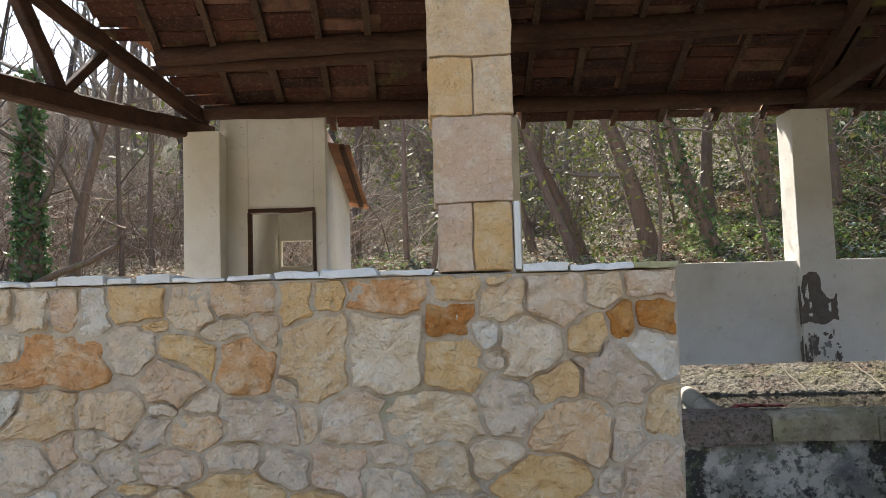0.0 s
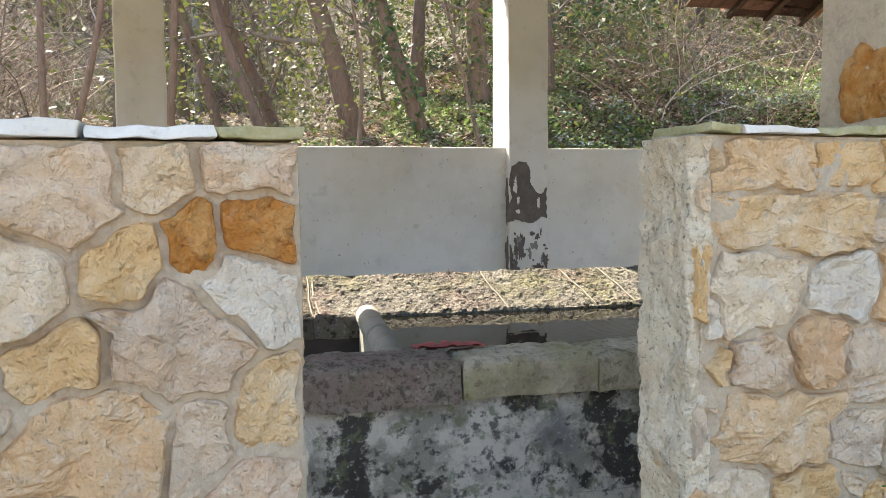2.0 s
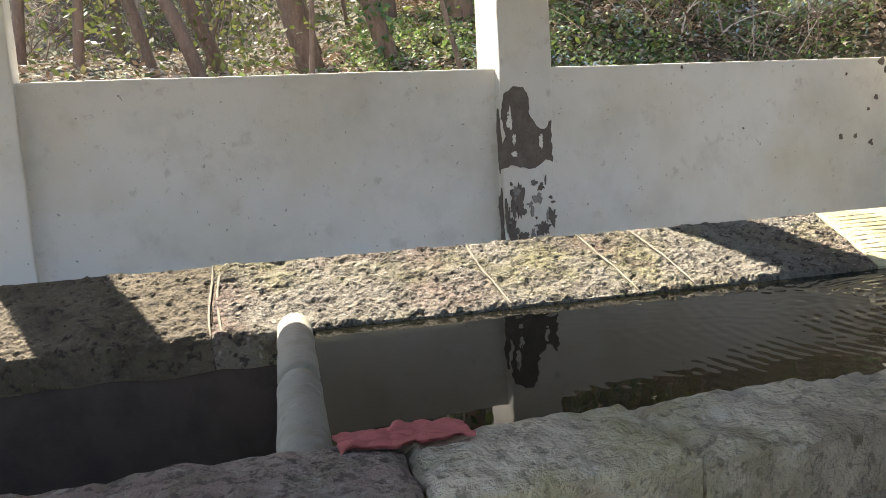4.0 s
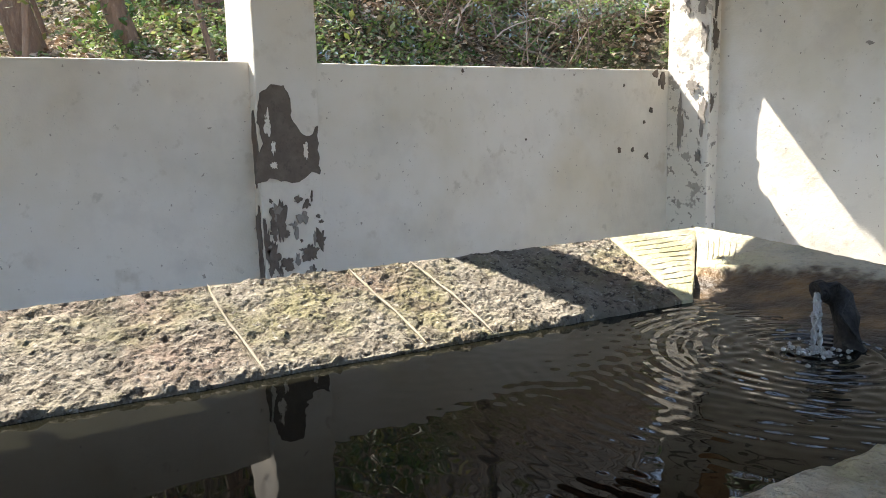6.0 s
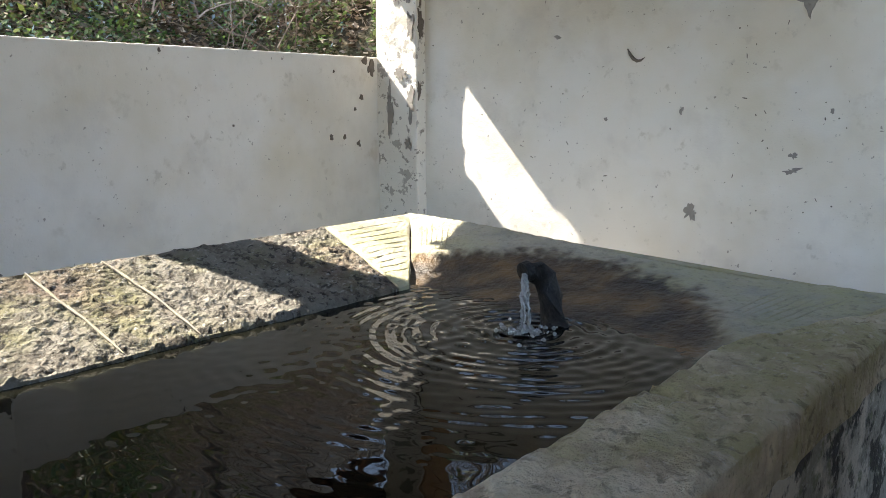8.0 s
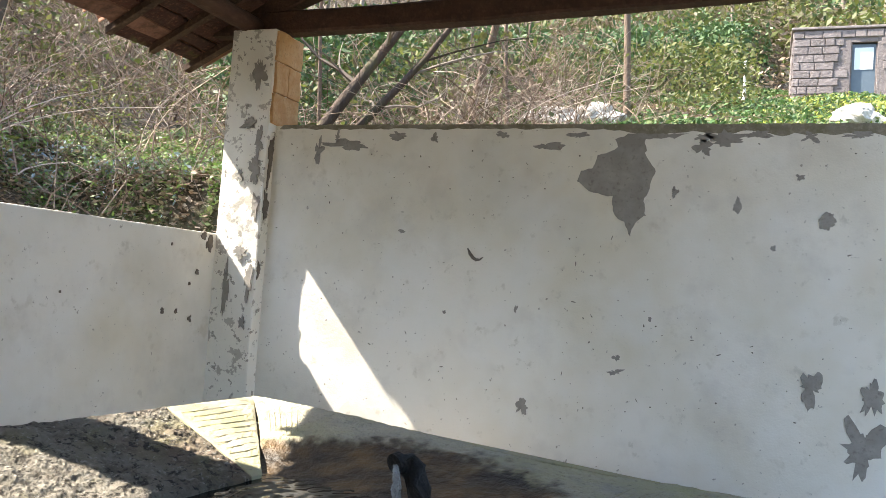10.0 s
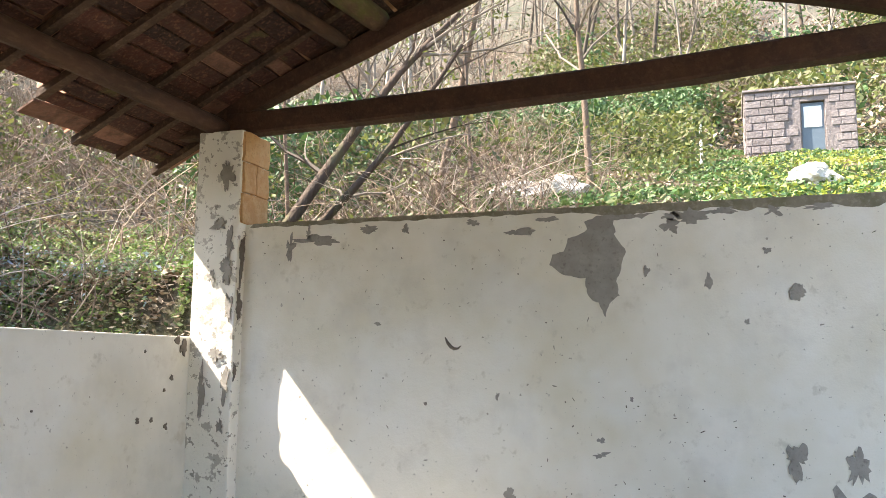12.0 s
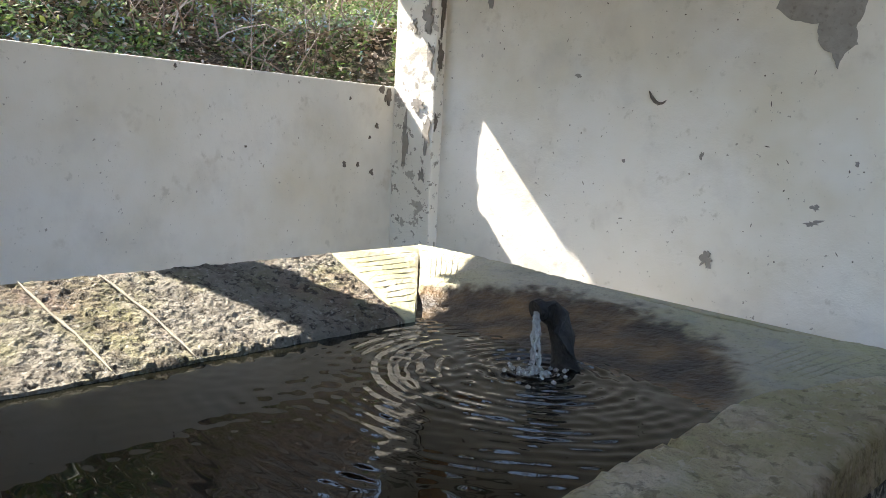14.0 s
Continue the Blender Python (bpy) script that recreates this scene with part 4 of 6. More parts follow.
def log(y, z, r, x0, x1, m, label, seed, skewed=0.0):
    rg = random.Random(seed)
    n = 26
    drop = tile_z(y) - z
    pts = [(x0 + (x1 - x0) * k / n, y + skewed * (8.4 - x0 - (x1 - x0) * k / n) + noise.noise((k * .35, seed, 0)) * .03, tile_z(y + skewed * (8.4 - x0 - (x1 - x0) * k / n)) - drop + noise.noise((k * .35, seed, 5)) * .025) for k in range(n + 1)]
    vs, fs = tube(pts, [r * (1 + .12 * noise.noise((k * .6, seed, 9))) for k in range(n + 1)], 12)
    ob = arrays_object("purlin", vs, fs, m, None, label, True)
    return tagged(ob, category="roof beam", group="purlins")


log(9.98, 3.66, .085, left_edge(9.98) + .1, 8.5, M_WOOD, "dark round wall-plate log on the white posts", 1)
log(8.74, 4.39, .10, left_edge(8.7) + .5, 4.6, M_WOOD, "thick dark purlin log under the laths", 12, .05)
log(8.48, 4.50, .105, 4.4, 8.38, M_MOSSWOOD, "thick purlin log streaked with green moss", 2, .07)
log(8.78, 4.33, .06, left_edge(8.78) + .1, 8.3, M_WOOD, "thin squared purlin below the roof laths", 3, .06)
log(RIDGE_Y, 5.07, .10, left_edge(RIDGE_Y) + .1, 8.5, M_WOOD, "dark round ridge log under the tiles", 4)
log(5.45, 4.52, .085, -4.9, 8.05, M_WOOD, "dark purlin log with a sawn end", 5)
log(6.3, 4.80, .075, -4.5, 8.45, M_MOSSWOOD, "mossy purlin log near the ridge", 6)
log(4.4, 4.26, .085, -5.4, 8.5, M_WOOD, "dark wall-plate log along the front", 7)

rg = random.Random(12)
roof = thing("roof", "old clay-tiled gable roof on battens and laths", "roof", kind="structure", at=(2, RIDGE_Y, RIDGE_Z))
ROOF_INV = Matrix.Translation(-roof.location)
EAVE_B, EAVE_F, X_R = 10.45, 3.95, 8.78
bats, laths = bmesh.new(), bmesh.new()


def eave_b(x):
    """The back eave reaches further out towards the end wall."""
    return EAVE_B + .36 * smooth01((x - 6.7) / .7)



def add_solid(bm, pts):
    v = [bm.verts.new(p) for p in pts]
    for f in HEXA:
        bm.faces.new([v[i] for i in f])


def slope_piece(bm, xa, xb, ya, yb, lo, hi, twist=0.0):
    add_solid(bm, [(xa, ya, tile_z(ya) + lo), (xb, ya + twist, tile_z(ya + twist) + lo), (xb, yb + twist, tile_z(yb + twist) + lo), (xa, yb, tile_z(yb) + lo),
                   (xa, ya, tile_z(ya) + hi), (xb, ya + twist, tile_z(ya + twist) + hi), (xb, yb + twist, tile_z(yb + twist) + hi), (xa, yb, tile_z(yb) + hi)])


x = X_R - .2
rails = []
while x > -6:
    rails.append(x)
    x -= rg.uniform(.5, .64)
for x in rails:
    for side in (1, -1):
        y_end = (eave_b(x) + rg.uniform(-.02, .1)) if side > 0 else EAVE_F - rg.uniform(0, .08)
        ys = np.linspace(RIDGE_Y + .02 * side, y_end, 8)
        wob = rg.uniform(-.06, .06)
        wide = rg.uniform(.055, .085)
        for a, b in zip(ys, ys[1:]):
            if x < left_edge((a + b) / 2):
                continue
            lo_y, hi_y = min(a, b), max(a, b)
            fa, fb = (lo_y - RIDGE_Y) / 3.7 * wob, (hi_y - RIDGE_Y) / 3.7 * wob
            add_solid(bats, [(x + fa - wide / 2, lo_y, tile_z(lo_y) - .062), (x + fa + wide / 2, lo_y, tile_z(lo_y) - .062), (x + fb + wide / 2, hi_y, tile_z(hi_y) - .062), (x + fb - wide / 2, hi_y, tile_z(hi_y) - .062),
                             (x + fa - wide / 2, lo_y, tile_z(lo_y) - .003), (x + fa + wide / 2, lo_y, tile_z(lo_y) - .003), (x + fb + wide / 2, hi_y, tile_z(hi_y) - .003), (x + fb - wide / 2, hi_y, tile_z(hi_y) - .003)])
for a, b in zip(rails[1:], rails):
    for side in (1, -1):
        y, lim = RIDGE_Y + .04, (eave_b(b) - .04 if side > 0 else 2 * RIDGE_Y - EAVE_F - .06)
        while y < lim:
            wd = rg.uniform(.10, .165)
            ya, yb = (y, y + wd) if side > 0 else (2 * RIDGE_Y - y - wd, 2 * RIDGE_Y - y)
            if a > left_edge((ya + yb) / 2) - .3:
                dz = rg.uniform(-.008, .022)
                e0, e1 = (rg.uniform(.03, .14) if rg.random() < .3 else 0.0), (rg.uniform(.03, .12) if rg.random() < .25 else 0.0)
                slope_piece(laths, a + e0 - .01, b - e1 + .01, ya, yb, .0 + dz, .02 + dz, rg.uniform(-.02, .02))
            y += wd + rg.uniform(.006, .03)
for bm in (bats, laths):
    bm.transform(ROOF_INV)
part("battens", bats, M_WOOD_UP, roof, "weathered brown battens running up the slope")
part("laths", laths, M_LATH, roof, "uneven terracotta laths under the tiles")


def cover(u, v, side):
    """Rounded rows of tiles, stepped where they overlap."""
    x = left_edge(9) + (X_R - left_edge(9)) * u
    y = RIDGE_Y + side * v * ((eave_b(x) - RIDGE_Y) if side > 0 else (RIDGE_Y - EAVE_F))
    x0 = left_edge(y) - .05
    x = x0 + (X_R - x0) * u
    step = (v * 10) % 1.0
    return (x, y, tile_z(y) + .075 + .05 * abs(math.sin(x * math.pi / .21)) + .02 * step)


for side in (1, -1):
    vs, fs = grid_arrays(420, 40, lambda u, v: tuple(Vector(cover(u, v, side)) - roof.location))
    arrays_object("tile_cover", vs, fs, M_TILE, roof, smooth=True)
vs, fs = tube([(left_edge(RIDGE_Y) + .0 + k * .4 - 2, 0, .13) for k in range(32)], [.10 + .015 * (k % 2) for k in range(32)], 10)
arrays_object("ridge_tiles", vs, fs, M_TILE, roof)


# ---- wash basin ----
BO, BU, BV = Vector((6.1, 5.72, 0)), Vector((.9936, -.1132, 0)), Vector((.1132, .9936, 0))


def bl(u, v, z):
    return BO + BU * u + BV * v + Vector((0, 0, z))


basin = thing("wash_basin", "long stone wash basin full of dark spring water", "basin", at=(2.5, 7.3, -0.2))


def basin_part(nm, vs, fs, m, lab="", smooth=False):
    return arrays_object(nm, [Vector(q) - basin.location for q in vs], fs, m, basin, lab, smooth)


def basin_solid(nm, pts, m, lab="", bevel=.01, cuts=0, rough=0.0, freq=5.0):
    bm = hexa_bm([bl(*q) for q in pts], bevel, cuts, rough, freq)
    bm.transform(Matrix.Translation(-basin.location))
    return part(nm, bm, m, basin, lab)


def rough_slab(nm, quad, thick, m, amp, seed, nu, nv, lab="", round_edge=.02):
    """A slab whose top is the quad (four corners in the basin's frame), rough on top, solid below."""
    q = [bl(*c) for c in quad]
    nrm = (q[1] - q[0]).cross(q[3] - q[0]).normalized()
    nrm = nrm if nrm.z > 0 else -nrm

    def top(s, t):
        p = q[0].lerp(q[1], s).lerp(q[3].lerp(q[2], s), t)
        e = min(s * (q[1] - q[0]).length, (1 - s) * (q[1] - q[0]).length, t * (q[3] - q[0]).length, (1 - t) * (q[3] - q[0]).length)
        h = amp * (noise.noise(p * 5 + Vector((seed, 0, 0))) - 1.6 * max(0, noise.noise(p * 17 + Vector((seed, 3, 0))) - .22) + .8 * noise.noise(p * 13) + .7 * noise.noise(p * 31) + .4 * noise.noise(p * 70))
        if e < 1e-6:
            h = -round_edge - amp * .5 * abs(noise.noise(p * 9))
        elif e < .03:
            h -= round_edge * (1 - e / .03) * .6
        side = noise.noise_vector(p * 8) * (amp * .9 if e < 1e-6 else 0)
        return p + nrm * h + Vector((side.x, side.y, 0))
    vs, fs = grid_arrays(nu, nv, top)
    w = nu + 1
    ring = [*range(nu + 1), *((j + 1) * w + nu for j in range(nv)), *(nv * w + nu - 1 - k for k in range(nu)), *((nv - 1 - j) * w for j in range(nv - 1))]
    n0 = len(vs)
    vs += [Vector(vs[k]) - Vector((0, 0, thick)) + noise.noise_vector(Vector(vs[k]) * 7) * amp for k in ring]
    m_ = len(ring)
    fs += [(ring[k], n0 + k, n0 + (k + 1) % m_, ring[(k + 1) % m_]) for k in range(m_)]
    fs.append(tuple(range(n0, n0 + m_))[::-1])
    return basin_part(nm, vs, fs, m, lab, False)


BK, BI, ZB, ZI, ZW = 2.74, 1.97, .745, .545, .522
joints = [-7.3, -5.9, -4.37, -2.98, -2.3, -1.97, -.68]
for k, (a, b) in enumerate(zip(joints, joints[1:])):
    rough_slab("rim_slab", [(a + .002, BI, ZI), (b - .002 - (.2 if b > -.7 else 0), BI, ZI), (b - .002, BK, ZB), (a + .002, BK, ZB)], .15, M_RIM if a > -4.5 else M_RIM_DARK, .015, k, int((b - a) * 64) + 4, 52, "pitted sloping washing stone, pale and lichened" if a > -4.5 else "pitted sloping washing stone, darker and brown", .008)
rough_slab("rim_slab", [(-.88, BI, ZI), (-.812, BI, ZI), (.014, BK, ZB), (-.678, BK, ZB)], .15, M_RIM_WET, .003, 9, 20, 24, "smooth mossy corner of the rim with combed lines", .006)


# thin raised pointing in the joints
for k, u in enumerate((-5.9, -4.37, -4.33, -2.98, -2.3, -1.97)):
    pts = [bl(u + .01 * math.sin(t * 5 + k), BK - .01 + (BI + .02 - BK) * t, ZB + (ZI - ZB) * t + .001 + .003 * math.sin(t * 17 + k)) for t in np.linspace(0, 1, 9)]
    vs, fs = tube(pts, [.002, .005, .007, .005, .007, .004, .006, .005, .002], 6)
    basin_part("joint", vs, fs, M_POINTING, "thin pointed joint between two stones")


# combed lines on the smooth corner
for k in range(10):
    t = .2 + .075 * k
    a, b = bl(-.88 + .202 * t, BI + (BK - BI) * t, ZI + (ZB - ZI) * t), bl(-.812 + .826 * t, BI + (BK - BI) * t, ZI + (ZB - ZI) * t)
    pts = [a.lerp(b, q) + Vector((0, .006 * math.sin(q * 7 + k), .001)) for q in np.linspace(.06 + .05 * (k % 3), .93, 8)]
    vs, fs = tube([p - Vector((0, 0, .001)) for p in pts], [.001, .002, .003, .002, .003, .003, .002, .001], 5)
    basin_part("combed_ridge", vs, fs, M_RIM_WET)


def end_inner(v):
    return -.83 - .157 * (1.96 - v)


def hollow(v):
    return .13 + .62 * ((v - 1.32) / 1.0) ** 2


def end_top(s, t):
    """The end rim, mitred at both corners and hollowed out round the spout."""
    lo, hi = -.1 + .4 * s, BK - (BK - BI) * s
    v = lo + (hi - lo) * t
    u = s * end_inner(v)
    zo = .645 + .10 * smooth01((t - .2) / .8)
    z = zo + (ZI - zo) * s
    h = hollow(v)
    if s > h:
        zl = zo + (ZI - zo) * h
        f = (s - h) / (1 - h)
        z = zl + (ZI - .03 - zl) * (1 - (1 - f) ** 2)
    p = bl(u, v, z)
    return p + Vector((0, 0, .005 * noise.noise(p * 12) + .004 * noise.noise(p * 40)))


NU, NV = 60, 170
vs, fs = grid_arrays(NU, NV, end_top)
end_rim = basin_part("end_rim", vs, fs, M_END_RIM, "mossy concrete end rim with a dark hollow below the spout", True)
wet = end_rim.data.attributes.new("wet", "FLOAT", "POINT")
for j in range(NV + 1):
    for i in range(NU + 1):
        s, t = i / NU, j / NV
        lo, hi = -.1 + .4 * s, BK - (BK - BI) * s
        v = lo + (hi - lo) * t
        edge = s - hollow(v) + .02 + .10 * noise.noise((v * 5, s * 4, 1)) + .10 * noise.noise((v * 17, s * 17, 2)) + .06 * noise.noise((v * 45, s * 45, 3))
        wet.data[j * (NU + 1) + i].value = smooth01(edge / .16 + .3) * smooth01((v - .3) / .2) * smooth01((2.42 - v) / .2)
# combed lines pressed into the concrete corners
for t0, n, sa, sb in ((.075, 7, .12, .5), (.885, 6, .12, .5)):
    for k in range(n):
        pts = [Vector(end_top(s, t0 + k * .016)) + Vector((0, 0, .0005)) for s in np.linspace(sa + .04 * (k % 3), sb, 7)]
        vs, fs = tube(pts, [.001, .003, .004, .004, .004, .003, .001], 5)
        basin_part("combed_ridge", vs, fs, M_RIM_WET)
FR = [-7.3, -5.4, -3.86, -3.2, -1.6, 0.0]
for k, (a, b) in enumerate(zip(FR, FR[1:])):
    last = b > -.1
    rough_slab("kerb_slab", [(a + .005, -.10, .63), (b - (0 if last else .005), -.10, .64), (b - (1.09 if last else .005), .3, .63), (a + .005, .3, .62)], .18 if k < 2 else .155, M_RIM_FRONT if k < 2 else M_RIM_GREY, .014, 20 + k, int((b - a) * 30) + 4, 20, "rough grey kerb stone along the basin's front", .022)
# walls of the tank
basin_solid("front_wall", [(-7.3, -.055, -.05), (-.02, -.055, -.05), (-.02, .2, -.05), (-7.3, .2, -.05), (-7.3, -.055, .51), (-.02, -.055, .51), (-.02, .2, .51), (-7.3, .2, .51)], M_FRONT, "front wall blotched with black and grey algae", .006, 10, .012, 5)
basin_solid("front_wall_foot", [(-7.3, -.05, -.2), (-.02, -.05, -.2), (-.02, .2, -.2), (-7.3, .2, -.2), (-7.3, -.05, -.052), (-.02, -.05, -.052), (-.02, .2, -.052), (-7.3, .2, -.052)], M_FRONT)
basin_solid("end_wall", [(-.12, .205, -.2), (-.012, -.045, -.2), (-.012, BK - .02, -.2), (-.12, BK - .02, -.2), (-.12, .205, .5), (-.012, -.045, .5), (-.012, BK - .02, .6), (-.12, BK - .02, .55)], M_FRONT, "", .008, 5, .008)
basin_solid("end_lip", [(-.03, .0, .505), (-.002, -.09, .505), (-.002, BK - .01, .605), (-.03, BK - .03, .605), (-.03, .0, .625), (-.002, -.09, .632), (-.002, BK - .01, .735), (-.03, BK - .03, .725)], M_RIM_WET, "", .004, 4, .003)
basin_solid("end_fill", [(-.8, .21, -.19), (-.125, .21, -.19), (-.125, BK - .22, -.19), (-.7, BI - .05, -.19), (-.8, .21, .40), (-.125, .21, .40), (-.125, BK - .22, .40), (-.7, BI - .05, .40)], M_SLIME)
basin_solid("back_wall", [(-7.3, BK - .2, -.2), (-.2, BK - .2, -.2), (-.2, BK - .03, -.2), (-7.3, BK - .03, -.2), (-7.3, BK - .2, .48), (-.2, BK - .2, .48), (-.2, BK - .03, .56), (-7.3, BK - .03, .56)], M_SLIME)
basin_solid("left_wall", [(-7.5, -.1, -.2), (-7.305, -.1, -.2), (-7.305, BK, -.2), (-7.5, BK, -.2), (-7.5, -.1, .62), (-7.305, -.1, .62), (-7.305, BK, .7), (-7.5, BK, .7)], M_RIM_FRONT)
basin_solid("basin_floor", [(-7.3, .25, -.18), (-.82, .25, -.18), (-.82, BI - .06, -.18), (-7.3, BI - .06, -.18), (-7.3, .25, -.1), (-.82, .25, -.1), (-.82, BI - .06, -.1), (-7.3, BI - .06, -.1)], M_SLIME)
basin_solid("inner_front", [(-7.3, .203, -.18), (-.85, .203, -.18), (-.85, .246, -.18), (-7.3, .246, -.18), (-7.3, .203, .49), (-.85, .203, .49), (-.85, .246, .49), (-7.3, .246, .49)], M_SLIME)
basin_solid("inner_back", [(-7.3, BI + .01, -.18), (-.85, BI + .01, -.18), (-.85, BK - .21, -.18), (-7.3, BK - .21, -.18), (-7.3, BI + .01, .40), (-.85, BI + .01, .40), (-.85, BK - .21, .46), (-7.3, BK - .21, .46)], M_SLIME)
# rounded dividing bar in two lengths
for a, b in ((2.03, 1.12), (1.105, .26)):
    pts, rad = [], []
    for k in range(15):
        t = k / 14
        v = a + (b - a) * t
        pts.append(bl(-4.0 - .1 * (2.05 - v) / 1.8, v, .535 + .006 * noise.noise((v * 3, 1, 1))))
        rad.append((.078 if 0 < k < 14 else .068) + .005 * noise.noise((v * 6, 4, 1)))
    vs, fs = tube(pts, rad, 20)
    basin_part("divider_bar", vs, fs, M_BAR, "rounded concrete bar between the two tanks", True)
basin_solid("divider_wall", [(-4.16, .25, -.1), (-4.04, .25, -.1), (-3.94, 1.96, -.1), (-4.06, 1.96, -.1), (-4.16, .25, .53), (-4.04, .25, .53), (-3.94, 1.96, .53), (-4.06, 1.96, .53)], M_BAR, "", .01, 3, .006)

# water
IMPACT = bl(-1.06, 1.10, ZW)


def ripple(s, t):
    u, v = -4.05 + 3.45 * s, .22 + 1.8 * t
    p = bl(u, v, 0)
    d = (Vector((p.x, p.y)) - Vector(IMPACT[:2])).length
    a = .0055 * math.exp(-d * 2.2)
    z = a * math.sin(d * 92 + 1.6 * noise.noise((p.x * 3, p.y * 3, 0))) * (0.6 + 1.3 * noise.noise((p.x * 4, p.y * 4, 3)))
    z += .0065 * math.exp(-d * 1.9) * noise.noise((p.x * 16, p.y * 16, 1)) + .0007 * math.exp(-d * .8) * noise.noise((p.x * 5, p.y * 9, 2))
    return (p.x, p.y, ZW + z)


vs, fs = grid_arrays(400, 260, ripple)
water = arrays_object("water", vs, fs, M_WATER, None, "dark clear spring water, rippled round the spout", True)
tagged(water, category="water", kind="structure")

spout = thing("water_spout", "black iron spout pouring into the basin", "spout", at=bl(-.6, 1.05, .6))
vs, fs = tube([bl(-.92, 1.03, .38), bl(-.89, 1.07, .50), bl(-.85, 1.12, .62), bl(-.835, 1.16, .69), bl(-.87, 1.175, .73), bl(-.92, 1.19, .735)], [.07, .066, .058, .05, .043, .036], 20)
arrays_object("pipe", [Vector(q) - spout.location + noise.noise_vector(Vector(q) * 16) * .03 + noise.noise_vector(Vector(q) * 40) * .012 for q in vs], fs, M_IRON, spout, smooth=True)
vs, fs = tube([bl(-.915, 1.188, .737), bl(-.945, 1.197, .73)], [.044, .042], 16)
arrays_object("mouth_ring", [Vector(q) - spout.location for q in vs], fs, M_IRON, spout, "thick black ring round the spout's mouth")
jet = thing("water_jet", "clear broken strands of water falling from the spout", "water jet", at=IMPACT)
for strand in range(7):
    a = strand * .9
    pts, rad = [], []
    for k in range(26):
        t = k / 25
        fan = Vector((math.cos(a), math.sin(a), 0)) * (.005 + .014 * t)
        pts.append(bl(-.945 - .115 * t, 1.19 - .09 * t, .725 - .2 * t ** 1.8) + fan + noise.noise_vector((k * .7, 2 + strand, 1)) * .014 * t)
        rad.append(max(.002, .006 + .006 * noise.noise((k * .8, 3 + strand, 3))))
    vs, fs = tube(pts, rad, 8)
    arrays_object("strand", [Vector(q) - jet.location for q in vs], fs, M_JET, jet, smooth=True)
rg = random.Random(8)
bm = bmesh.new()
for k in range(110):
    a, d = rg.uniform(0, 6.28), abs(rg.gauss(0, .065))
    bmesh.ops.create_icosphere(bm, subdivisions=1, radius=rg.uniform(.004, .013), matrix=Matrix.Translation(IMPACT + Vector((math.cos(a) * d, math.sin(a) * d, rg.uniform(-.002, .012)))))
tagged(mesh_object("splash_foam", bm, M_JET, None, "white splash bubbles where the jet lands", True), category="splash", kind="stuff")


def cloth_top(s, t):
    p = bl(-4.02 + .34 * s, .16 + .17 * t, .628)
    return p + Vector((.02 * noise.noise((s * 4, t * 4, 1)), .03 * noise.noise((s * 3, 1, t * 3)), .012 + .03 * abs(noise.noise((s * 5, t * 4, 7))) - .02 * (t - .5)))


vs, fs = grid_arrays(24, 14, cloth_top)
n = len(vs)
vs += [(q[0], q[1], q[2] - .006) for q in vs]
fs += [tuple(n + k for k in f[::-1]) for f in fs]
cloth = arrays_object("cloth", vs, fs, M_CLOTH, None, "crumpled faded red cloth lying on the basin's kerb", True)
tagged(cloth, category="cloth")

# ---- trees, scrub and hillside ----
def gz(x, y):
    return ground_z(x, y)


def branchy(p, d, length, r, depth, rg, out, bend=.16, sides=7):
    """Grows a bough and its twigs into out[depth]: (verts, faces)."""
    n = 7 if depth == 0 else 4
    pts, rad, p, d = [Vector(p)], [r], Vector(p), Vector(d).normalized()
    for k in range(n):
        d = (d + Vector((rg.gauss(0, bend), rg.gauss(0, bend), rg.gauss(.04 if depth else 0, bend * .6)))).normalized()
        p = p + d * (length / n)
        pts.append(p)
        rad.append(max(.0025, r * (1 - .75 * (k + 1) / n)) if depth else r * (1 - .6 * (k + 1) / n))
    vs, fs = tube(pts, rad, sides if depth == 0 else (5 if r > .02 else 3), False)
    key = min(depth, 1)
    o = len(out[key][0])
    out[key][0].extend(vs)
    out[key][1].extend(tuple(o + i for i in f) for f in fs)
    if depth >= out[2]:
        out[3].extend(pts[1:])
        return
    for k in range(out[4][depth]):
        t = rg.uniform(.3 if depth == 0 else .15, 1)
        i = min(n - 1, int(t * n))
        q = pts[i].lerp(pts[i + 1], t * n - i)
        side = Vector((rg.gauss(0, 1), rg.gauss(0, 1), rg.gauss(.25, .5))).normalized()
        branchy(q, (pts[i + 1] - pts[i]).normalized() * .55 + side * .8, length * rg.uniform(.28, .5), max(.004, rad[i] * rg.uniform(.32, .5)), depth + 1, rg, out, .22)


def leaf_quads(points, size, rg, flat=0.0, spread_=0.1):
    """Small pointed leaves at the points: verts (4n, 3), faces (n, 4)."""
    P = np.asarray(points, float)
    n = len(P)
    P = P + rg.normal(0, spread_, (n, 3))
    a = rg.normal(0, 1, (n, 3)) * (1, 1, 1 - flat)
    a /= np.linalg.norm(a, axis=1)[:, None] + 1e-9
    b = rg.normal(0, 1, (n, 3)) * (1, 1, 1 - flat)
    b -= a * (a * b).sum(1)[:, None]
    b /= np.linalg.norm(b, axis=1)[:, None] + 1e-9
    s = size * rg.uniform(.6, 1.35, (n, 1))
    V = np.stack([P - a * s, P + b * s * .45, P + a * s, P - b * s * .45], 1).reshape(-1, 3)
    return V, np.arange(4 * n).reshape(-1, 4)


nrng = np.random.default_rng(5)


